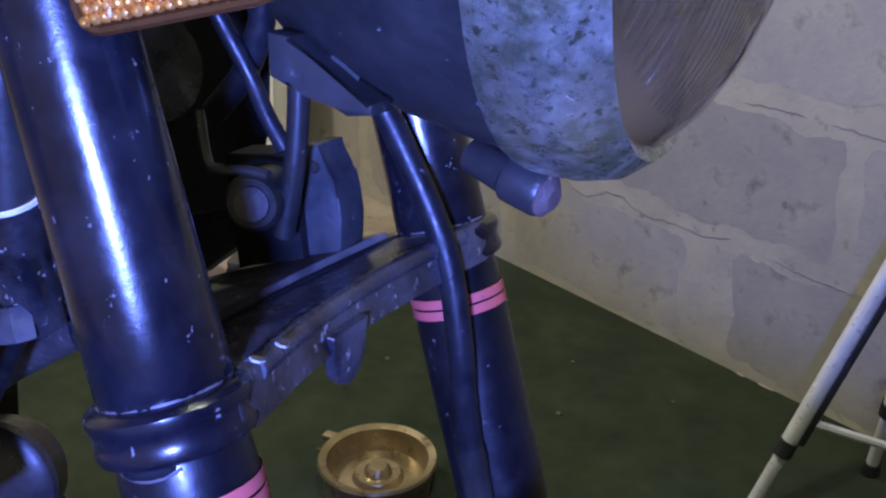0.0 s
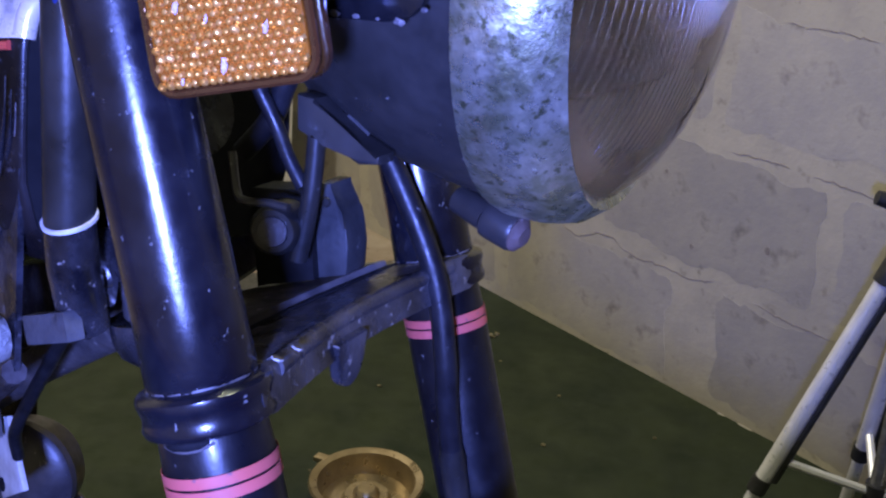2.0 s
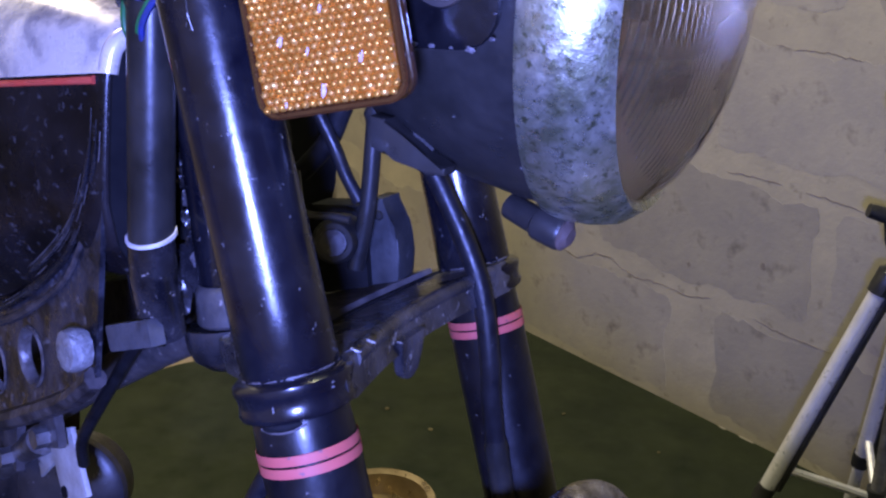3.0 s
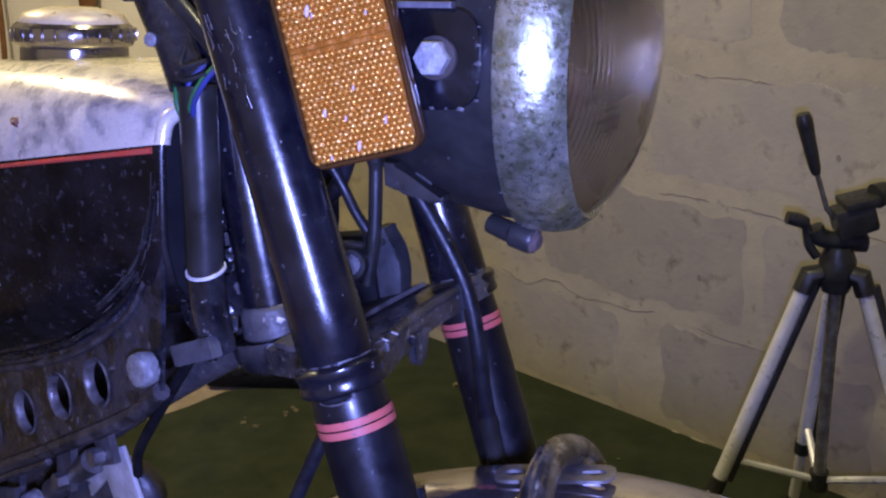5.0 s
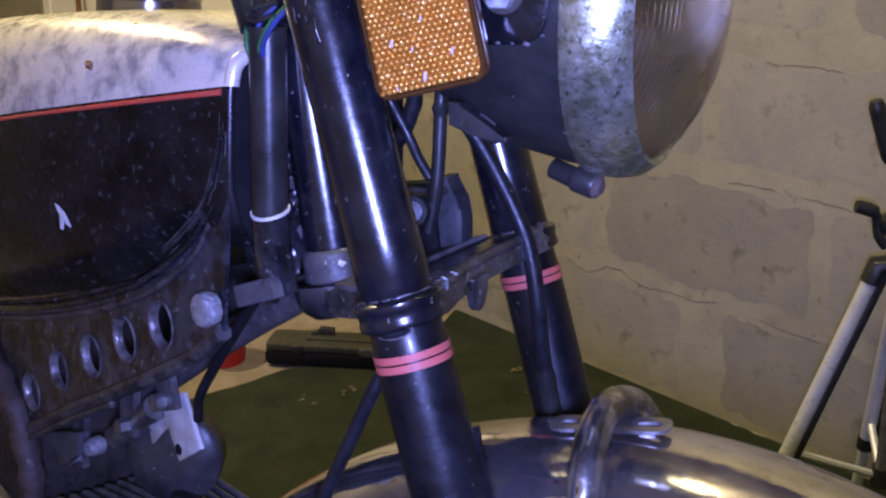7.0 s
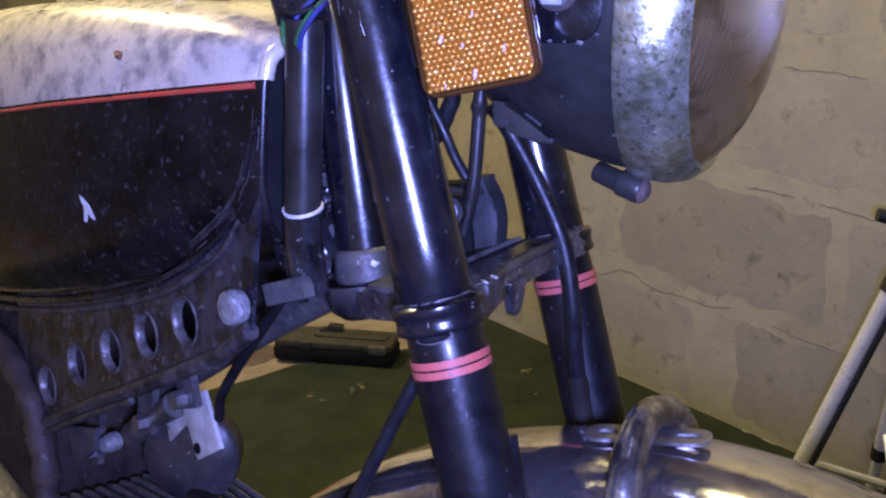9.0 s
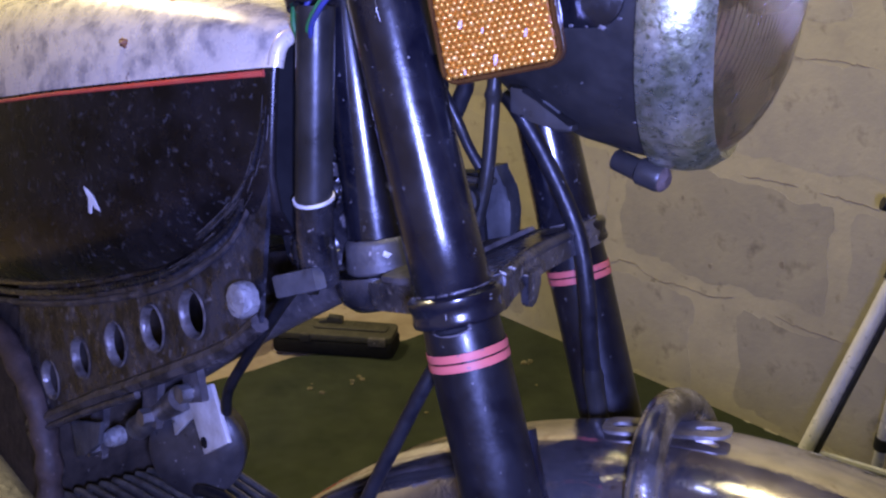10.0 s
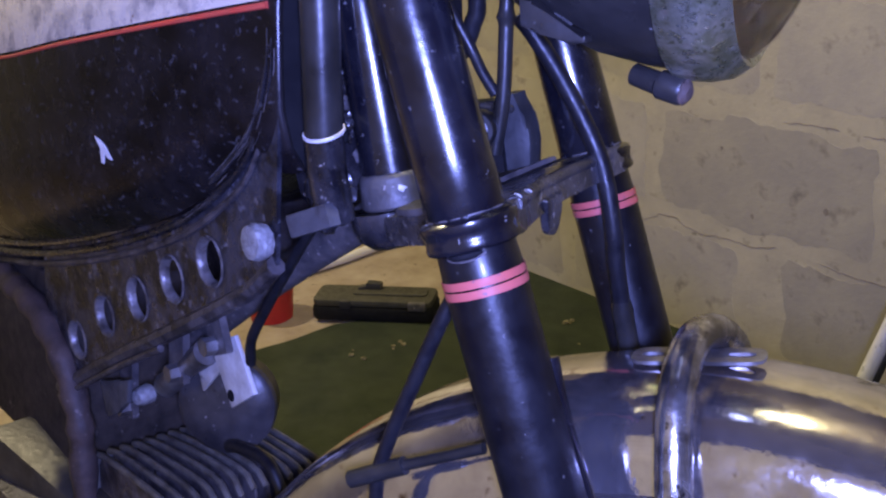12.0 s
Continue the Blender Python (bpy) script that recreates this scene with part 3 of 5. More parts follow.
def lower_yoke():
    bm = bmesh.new()
    # arched web between the clamps
    n = 20
    m = Matrix.Translation(leg_at(0.789, 0)) @ Matrix(((0, FD.z, FD.x, 0), (1, 0, 0, 0), (0, -FD.x, FD.z, 0), (0, 0, 0, 1)))
    front = [(-0.079 + 0.158 * k / n, 0.0195 - 0.012 * math.sin(math.pi * k / n)) for k in range(n + 1)]
    back = [(0.079 - 0.158 * k / n, -0.0160 - 0.066 * math.sin(math.pi * k / n) ** 2.0) for k in range(n + 1)]
    prism(bm, front + back, 0.0135, m @ pose(0, 0, -0.006), 0.0048)
    yoke = part("lower_yoke", bm, M_YOKE, BIKE, "dusty black cast lower fork yoke", True, MK)
    pad = prism(bmesh.new(), [(-0.052, -0.019), (-0.020, -0.023), (0.020, -0.019), (0.060, -0.012), (0.056, -0.028), (0.022, -0.062), (-0.028, -0.060), (-0.048, -0.040)], 0.0035, m @ pose(0, 0, 0.0074), 0.0012)
    part("web_pad", pad, M_LUG, yoke, "raised dusty pad behind the groove", True, MK)
    ridge = [m @ Vector((x, y - 0.0022, 0.0048)) for x, y in front[2:-2]]
    part("rolled_edge", tube(bmesh.new(), smooth_path(ridge, 2), 0.0034, 12), M_YOKE, yoke, "rounded upper edge of the casting", True, MK)
    bm = bmesh.new()
    prism(bm, circle(0, 0.003, 0.0085, 14, 180, 360) + [(0.0105, 0.012), (-0.0105, 0.012)], 0.004, MKX @ pose(0, 0, 0), 0.001)
    part("lug", bm, M_YOKE, yoke, "", True, MK)
    for v in (-0.079, 0.079):
        part("clamp", revolve(bmesh.new(), [(0.0150, -0.0056), (0.0176, -0.0058), (0.0192, -0.0049), (0.0197, -0.0034), (0.0192, -0.0016), (0.0190, 0.0004), (0.0195, 0.0024), (0.0201, 0.0042), (0.0199, 0.0058), (0.0188, 0.0068), (0.0172, 0.0074), (0.0155, 0.0078)], leg_at(0.789, v), FD, 48), M_BLACK, yoke, "glossy black clamp collar with a thin lip", True, MK)
        bm = bmesh.new()
        path = []
        for k in range(49):
            a = 2 * math.pi * k / 48
            r = 0.0158 + 0.0003 * noise.noise(Vector((math.cos(a) * 3, math.sin(a) * 3, v)))
            path.append(leg_at(0.7967, v) + r * (math.cos(a) * Vector((FD.z, 0, -FD.x)) + math.sin(a) * Vector((0, 1, 0))))
        tube(bm, path, 0.0006, 6, False)
        part("dust_ring", bm, M_LUG, yoke, "grey-brown dust caught where the tube enters", True, MK)
    groove = [(0.067 - 0.100 * k / 14, -0.0105 - 0.010 * math.sin(math.pi * (0.5 * k / 14))) for k in range(15)]
    line = [Vector((x, y, 0)) for x, y in groove]
    part("groove", tube(bmesh.new(), [m @ (q + Vector((0, 0, 0.0076))) for q in line], [0.0004] + [0.0011] * 13 + [0.0004], 8), M_MATT, yoke, "dark groove in the casting", True, MK)
    # split in the clamp, with a raised lip under it
    e1 = Vector((FD.z, 0, -FD.x))
    for name, dw, wide, tall, out, mat in (("clamp_slot", -0.0066, 0.0074, 0.0018, 0.0164, M_MATT),):
        bm = bmesh.new()
        vs = bmesh.ops.create_uvsphere(bm, u_segments=20, v_segments=10, radius=1.0)["verts"]
        for q in vs:
            ang = radians(-82) + q.co.x * wide / out
            rad = out + 0.0011 * q.co.y
            q.co = rad * (math.cos(ang) * e1 + math.sin(ang) * Vector((0, 1, 0))) + FD * (dw + q.co.z * tall * (1.0 + 0.3 * noise.noise(q.co * 2.0))) + leg_at(0.789)
        part(name, bm, mat, yoke, "dark split in the clamp", True, MK)
        lip = []
        for k in range(11):
            ang = radians(-82) + (k - 5) / 5 * 1.15 * wide / out
            lip.append((out - 0.0006) * (math.cos(ang) * e1 + math.sin(ang) * Vector((0, 1, 0))) + FD * (dw - tall * 1.2 + 0.0016 * ((k - 5) / 5) ** 2) + leg_at(0.789))
        part("slot_lip", tube(bmesh.new(), smooth_path(lip, 3), 0.0006, 8), M_WORN, yoke, "worn bright lip under the split", True, MK)
    # white chips that also paint the bright highlights on the casting's edge
    for u, v, w, a in ((0.0085, -0.0655, 0.8018, 20), (0.0085, -0.0545, 0.8015, 28)):
        bm = bmesh.new()
        prism(bm, [(x * 0.0044, y * 0.0019) for x, y in ((-1, 0.2), (-0.4, 0.9), (0.5, 0.6), (1, -0.3), (0.3, -0.9), (-0.6, -0.6))], 0.0006, pose(u, v, w, 20, 17, 90 + a))
        part("chip", bm, M_WHITERING, yoke, "bare chip with the edge highlight painted in white", False, MK)


MKX = Matrix.Translation(leg_at(0.7790, -0.012, 0.004)) @ Matrix(((0, 0, 1, 0), (1, 0, 0, 0), (0, 1, 0, 0), (0, 0, 0, 1)))
lower_yoke()


def steering_head():
    a, d = Vector((-0.082, 0, 0.794)), Vector((-0.19, 0, 1)).normalized()
    tub = part("head_tube", tube(bmesh.new(), [a, a + d * 0.17], [0.0150, 0.0145], 32), M_BLACK, BIKE, "black steering head tube", True, MK)
    part("bearing_cup", revolve(bmesh.new(), [(0.0, -0.0175), (0.0166, -0.0175), (0.0176, -0.0162), (0.0168, -0.0030), (0.0158, -0.0012), (0.0148, -0.0004)], a, d, 32), M_CUP, tub, "dusty grey bearing cup", True, MK)
    part("chip", lump(bmesh.new(), (-0.0735, -0.0135, 0.7885), 0.0034, 77, (1.5, 0.25, 0.5)), M_WHITERING, tub, "bright bare chip in the cup", True, MK)
    # lug under the head and the lock housing on the yoke
    part("head_lug", revolve(bmesh.new(), [(0.0, -0.0115), (0.010, -0.0105), (0.0155, -0.006), (0.0178, 0.0), (0.0182, 0.008), (0.0, 0.008)], (-0.084, 0.0, 0.7665), Vector((-0.19, 0, 1)), 32), M_BLACKDUST, BIKE, "dark cast lug under the steering head", True, MK)
    for k in range(9):
        w = 0.800 + 0.0085 * k
        part("grime", lump(bmesh.new(), (-0.0975 - 0.19 * (w - 0.794), -0.004, w), 0.0022 + 0.0009 * ((k * 7) % 3), k + 50, (0.8, 1, 1.5)), M_LUG if k % 3 == 0 else M_BLACKDUST, BIKE, "caked dusty grime", True, MK)
    for k, (p, r) in enumerate((((-0.104, -0.012, 0.784), 0.0085), ((-0.108, -0.020, 0.797), 0.0065), ((-0.112, -0.010, 0.772), 0.0075), ((-0.100, 0.004, 0.790), 0.006))):
        part("grime", lump(bmesh.new(), p, r, k + 3, (1, 1, 1.2)), M_LUG if k % 2 else M_BLACKDUST, BIKE, "caked dusty grime", True, MK)
    upright = Matrix(((1, 0, 0, 0), (0, 0, -1, 0), (0, 1, 0, 0), (0, 0, 0, 1)))
    bm = prism(bmesh.new(), [(-0.0450, 0.7800), (-0.0262, 0.7800), (-0.0250, 0.7960), (-0.0248, 0.8055), (-0.0262, 0.8125), (-0.0290, 0.8180), (-0.0298, 0.8212), (-0.0330, 0.8240), (-0.0338, 0.8290), (-0.0390, 0.8285), (-0.0450, 0.8220)], 0.016, Matrix.Translation((0, 0.052, 0)) @ upright, 0.0008)
    lock = part("steering_lock", bm, M_LOCK, BIKE, "dusty black steering lock housing with a stepped side", True, MK)
    part("rivet", revolve(bmesh.new(), [(0.0, 0.0012), (0.0016, 0.0010), (0.0022, 0.0), (0.0, 0.0)], (-0.0355, 0.0358, 0.8215), (0, -1, 0), 14), M_SHELL, lock, "", True, MK)
    part("barrel", tube(bmesh.new(), [(-0.048, 0.030, 0.812), (-0.043, 0.012, 0.814), (-0.0425, 0.010, 0.814)], [0.0095, 0.0095, 0.0080], 20), M_SHELL, lock, "round lock barrel", True, MK)
    part("keyway", tube(bmesh.new(), [(-0.0425, 0.0105, 0.814), (-0.0418, 0.0085, 0.8142)], [0.0062, 0.0055], 16), M_BLACKDUST, lock, "worn lock face", True, MK)
    part("cable_clip", tube(bmesh.new(), smooth_path([(-0.058, 0.005, 0.842), (-0.053, 0.002, 0.828), (-0.047, 0.0, 0.8265), (-0.038, 0.0, 0.8275), (-0.030, 0.0, 0.8272)], 5), 0.0016, 8), M_SHELL, lock, "dark wire clip", True, MK)
    # left part of the lock housing, its shade painted as matt black
    part("lock_body", block(bmesh.new(), (0.026, 0.016, 0.048), pose(-0.0510, 0.040, 0.8005, 0, -8, 0), 0.002), M_MATT, lock, "shaded left part of the lock, painted matt black", True, MK)


steering_head()


def headlamp():
    c, ax = Vector((0.048, 0, 0.9250)), Vector((1, 0, -0.03))
    bowl = part("headlamp_shell", revolve(bmesh.new(), [(0.0, -0.088), (0.022, -0.085), (0.045, -0.073), (0.062, -0.050), (0.0725, -0.022), (0.0765, 0.0), (0.0772, 0.009), (0.0772, 0.013), (0.0752, 0.013), (0.0745, 0.0), (0.07, -0.022), (0.058, -0.05), (0.0, -0.08)], c, ax, 64), M_SHELL, BIKE, "satin black round headlamp shell", True, MK)
    part("rim", revolve(bmesh.new(), [(0.0775, 0.0105), (0.0803, 0.0112), (0.0813, 0.0145), (0.0812, 0.024), (0.0793, 0.0325), (0.0737, 0.0395), (0.0710, 0.0378), (0.0735, 0.034), (0.0768, 0.022), (0.0774, 0.012)], c, ax, 72, True), M_CHROMEPIT, bowl, "pitted chrome headlamp rim with verdigris", True, MK)
    # fluted glass
    bm = bmesh.new()
    prof = [(0.0735, 0.034), (0.070, 0.040), (0.062, 0.047), (0.050, 0.0535), (0.035, 0.0585), (0.018, 0.0612), (0.0, 0.0620)]
    revolve(bm, prof + [(0.0, 0.058), (0.018, 0.0572), (0.035, 0.0545), (0.050, 0.0495), (0.062, 0.043), (0.070, 0.036)], c, ax, 72)
    lens = part("lens", bm, M_LENS, bowl, "domed fluted headlamp glass", True, MK)
    lens.visible_shadow = False
    part("reflector_bowl", revolve(bmesh.new(), [(0.072, 0.032), (0.066, 0.012), (0.052, -0.010), (0.032, -0.028), (0.012, -0.036), (0.0, -0.036)], c, ax, 64), M_MIRROR, bowl, "dull brown-grey lamp reflector", True, MK)
    bm = bmesh.new()
    for k in range(-25, 26):
        y = k * 0.00255
        h = math.sqrt(max(0.066 ** 2 - y * y, 0)) * 0.92
        pts = []
        for j in range(9):
            z = -h + 2 * h * j / 8
            r = math.hypot(y, z)
            pts.append(c + Vector((0.0555 - 0.0245 * (r / 0.070) ** 2.2, y, z)))
        tube(bm, pts, 0.00042, 6)
    fl = part("flutes", bm, M_LENS, lens, "", True, MK)
    fl.visible_shadow = False
    # ears with bolts
    for s in (-1, 1):
        v = 0.0815 * s
        m = Matrix.Translation((0.0375, v, 0.924)) @ Matrix(((1, 0, 0, 0), (0, 0, -s, 0), (0, 1, 0, 0), (0, 0, 0, 1)))
        bm = bmesh.new()
        prism(bm, circle(0.006, -0.009, 0.011, 6, -90, 0) + circle(0.006, 0.008, 0.011, 6, 0, 90) + [(-0.062, 0.024), (-0.080, 0.021), (-0.070, -0.034), (-0.056, -0.034), (-0.03, -0.021)], 0.003, m, 0.0008)
        ear = part("headlamp_bracket", bm, M_EAR, BIKE, "black pressed headlamp ear", True, MK)
        part("flange", block(bmesh.new(), (0.050, 0.0026, 0.0062), m @ pose(-0.018, 0.0200, -0.001), 0.0009), M_LUG, ear, "dusty folded top edge", True, MK)
        # small pale specks along the right and lower edges of the ear
        for k in range(9):
            u = 0.017 - 0.0002 * k if k < 5 else 0.010 - 0.006 * (k - 5)
            part("grit", lump(bmesh.new(), m @ Vector((u, 0.012 - 0.007 * k if k < 5 else -0.0195, -0.0005)), 0.0004 + 0.0003 * (k % 3), k + 30, (1.4, 0.5, 0.8)), M_LUG, ear, "", True, MK)
        bm = bmesh.new()
        prism(bm, hexagon(0.0073), 0.007, m @ pose(0, 0, -0.0088), 0.0019)
        part("bolt", bm, M_BOLT, ear, "corroded pale hexagon bolt", True, MK)
        part("washer", revolve(bmesh.new(), [(0.0, 0.0), (0.0088, 0.0), (0.0085, 0.0016), (0.0, 0.0016)], (0.0375, v + s * 0.001, 0.924), (0, s, 0), 24), M_GREASE, ear, "", True, MK)
    # strap under the shell and the adjuster below
    bm = bmesh.new()
    prism(bm, [(0.0022, 0.8775), (0.0080, 0.8770), (0.0135, 0.8715), (0.0210, 0.8668), (0.0300, 0.8640), (0.0300, 0.8614), (0.0235, 0.8604), (0.0190, 0.8625), (0.0120, 0.8652), (0.0075, 0.8655), (0.0030, 0.8672)], 0.010, Matrix.Translation((0, -0.0525, 0)) @ Matrix(((1, 0, 0, 0), (0, 0, 1, 0), (0, 1, 0, 0), (0, 0, 0, 1))), 0.0012)
    part("headlamp_strap", bm, M_SHELL, BIKE, "dusty black strap under the headlamp shell", True, MK)
    bm = bmesh.new()
    tube(bm, [(0.039, -0.012, 0.846), (0.052, -0.0165, 0.8425)], [0.0048, 0.0050], 18)
    ad = part("adjuster_bracket", bm, M_SHELL, BIKE, "black tubular headlamp stay", True, MK)
    part("bolt", tube(bmesh.new(), [(0.051, -0.0163, 0.8430), (0.0515, -0.0165, 0.8428), (0.0605, -0.0190, 0.8408), (0.0615, -0.0192, 0.8406)], [0.0052, 0.0062, 0.0062, 0.0055], 18), M_SHELL, ad, "black adjuster bolt", True, MK)
    part("bolt_end", tube(bmesh.new(), [(0.0613, -0.0192, 0.8406), (0.0622, -0.0194, 0.8404), (0.0642, -0.0199, 0.8400)], [0.0055, 0.0056, 0.0030], 16), M_FLAKY, ad, "rusty bolt end", True, MK)


headlamp()


def reflector():
    m = Matrix.Translation((0.0075, -0.100, 0.932)) @ pose(0, 0, 0, 90, 0, 0) @ pose(0, 0, 0, 0, 0, 14.5)
    body = part("reflector", prism(bmesh.new(), rounded(0.047, 0.094, 0.006), 0.006, m, 0.0015), M_CLEAR, BIKE, "amber side reflector in a smoky clear edge", True, MK)
    bm = bmesh.new()
    prism(bm, rounded(0.043, 0.090, 0.004), 0.002, m @ pose(0, 0, 0.0062), 0.0006)
    part("amber_face", bm, M_AMBER, body, "amber plastic face", True, MK)
    bm = bmesh.new()
    random.seed(12)
    nx, ny, g = 17, 42, 0.00248
    for i in range(nx):
        for j in range(ny):
            y = (j - (ny - 1) / 2) * g * 0.866
            if abs(y + 0.0022) < 0.0018:
                continue
            x = (i - (nx - 1) / 2) * g + (g / 2 if j % 2 else 0) - g / 4
            lift = g * random.uniform(0.50, 0.60)
            lean = Vector((random.gauss(0, 0.06), random.gauss(0, 0.06), 0)) * g
            top = bm.verts.new(m @ (Vector((x, y, 0.0083 + lift)) + lean))
            low, mid = [[bm.verts.new(m @ (Vector((x + r * g * math.cos(q * math.pi / 3), y + r * g * math.sin(q * math.pi / 3), 0.0083 + h * lift)) + lean * h)) for q in range(6)] for r, h in ((0.50, 0.0), (0.30, 0.76))]
            for q in range(6):
                bm.faces.new((low[q], low[(q + 1) % 6], mid[(q + 1) % 6], mid[q]))
                bm.faces.new((mid[q], mid[(q + 1) % 6], top))
    tagged(part("prism_sheet", bm, M_AMBERBACK, body, "rows of tiny amber prisms", True, MK), kind="stuff")
    bm = bmesh.new()
    for i in range(28):
        for k in (-1, 1):
            x, y = (i - 13.5) * 0.0015 + 0.0004 * k, -0.0022 + 0.0011 * k
            p = [bm.verts.new(m @ Vector((x + dx, y + dy, 0.0083))) for dx, dy in ((-0.0007, -0.0009), (0.0007, -0.0009), (0.0007, 0.0009), (-0.0007, 0.0009))]
            t = bm.verts.new(m @ Vector((x, y, 0.0096)))
            for q in range(4):
                bm.faces.new((p[q], p[(q + 1) % 4], t))
    tagged(part("divider", bm, M_AMBERBACK, body, "zigzag line across the reflector", False, MK), kind="stuff")
    part("edge_lip", tube(bmesh.new(), [m @ Vector((x, y, 0.0072)) for x, y in rounded(0.0455, 0.0925, 0.0055) + rounded(0.0455, 0.0925, 0.0055)[:1]], 0.0012, 8, False), M_CLEAR, body, "smoky amber lip", True, MK)
    for k, (x, y, r) in enumerate(((-0.0135, -0.0435, 0.0009), (-0.001, -0.041, 0.0019), (-0.012, -0.0265, 0.0015), (0.012, -0.034, 0.0016), (-0.004, -0.030, 0.0010), (0.002, -0.0195, 0.0012), (-0.009, 0.012, 0.0022), (-0.0075, 0.010, 0.0012), (0.014, 0.006, 0.0010), (-0.006, 0.030, 0.0013))):
        part("paint_speck", lump(bmesh.new(), m @ Vector((x, y, 0.0094)), r * 0.8, k + 90, (0.5, 0.4, 1.15)), M_SPECK, body, "splash of pale paint", True, MK)
    bm = bmesh.new()
    block(bm, (0.02, 0.05, 0.016), m @ pose(-0.004, -0.005, -0.008), 0.002)
    part("mount", bm, M_BLACK, body, "", True, MK)


reflector()


BRAKE = [(-0.016, -0.062, 0.765), (-0.024, -0.066, 0.7474), (-0.0361, -0.066, 0.7202), (-0.0533, -0.066, 0.6798), (-0.058, -0.066, 0.6567), (-0.060, -0.066, 0.60)]
ARM = [(-0.0696, -0.068, 0.6641), (-0.042, -0.068, 0.6766), (-0.0042, -0.068, 0.6921)]


def cables():
    for name, pts, r, mat, text in (
            ("clutch_cable", [(-0.031, 0.02, 0.885), (-0.0318, 0.02, 0.8698), (-0.0319, 0.02, 0.8594), (-0.0325, 0.02, 0.8363), (-0.034, 0.02, 0.8199), (-0.037, 0.02, 0.802)], 0.0036, M_SHELL, "black rubber cable"),
            ("speedo_cable", [(-0.036, 0.045, 0.866), (-0.029, 0.048, 0.857), (-0.013, 0.05, 0.833), (0.006, 0.05, 0.798), (0.014, 0.05, 0.765), (0.016, 0.053, 0.742), (0.021, 0.060, 0.704), (0.035, 0.0625, 0.65), (0.06, 0.063, 0.56), (0.10, 0.063, 0.42)], 0.0046, M_RUBBER, "ribbed black speedometer cable"),
            ("wiring_loom", [(-0.066, 0.0, 0.95), (-0.052, 0.015, 0.905), (-0.0485, 0.024, 0.8735), (-0.0512, 0.026, 0.8625), (-0.0575, 0.028, 0.8500), (-0.070, 0.030, 0.836)], 0.0044, M_RUBBER, "black sleeved wiring loom"),
            ("brake_cable", BRAKE, 0.0034, M_RUBBER, "black brake cable"),
            ("throttle_cable", [(-0.085, 0.0, 0.93), (-0.064, 0.014, 0.880), (-0.0507, 0.02, 0.8533), (-0.0438, 0.02, 0.8405), (-0.0366, 0.02, 0.8300)], 0.0028, M_RUBBER, "thin black throttle cable"),
            ("guide_rod", [(0.0245, -0.070, 0.738), (0.0288, -0.072, 0.7231), (0.0341, -0.072, 0.7045), (0.042, -0.072, 0.6811), (0.06, -0.072, 0.62)], 0.0042, M_BLACK, "thin glossy black rod beside the fork leg"),
            ("brake_arm", ARM[:2], 0.0042, M_SHELL, "black cable adjuster"),
            ("brake_link", ARM[1:], 0.0026, M_SHELL, "black brake link"),
            ):
        if name == "clutch_cable":
            r = [0.0036 + 0.0012 * max(0.0, 1 - abs(k - 11) / 3) for k in range(len(smooth_path(pts, 8)))]
        cable = part(name, tube(bmesh.new(), smooth_path(pts, 8), r, 12), mat, BIKE, text, True, MK)
        if name == "speedo_cable":
            low = smooth_path(pts, 8)[44:]
            part("ferrule", tube(bmesh.new(), low[:2] + low[2:20], [0.0047, 0.0056] + [0.0054] * (len(low[:20]) - 2), 12), M_SHELL, cable, "thicker black lower sleeve", True, MK)


cables()


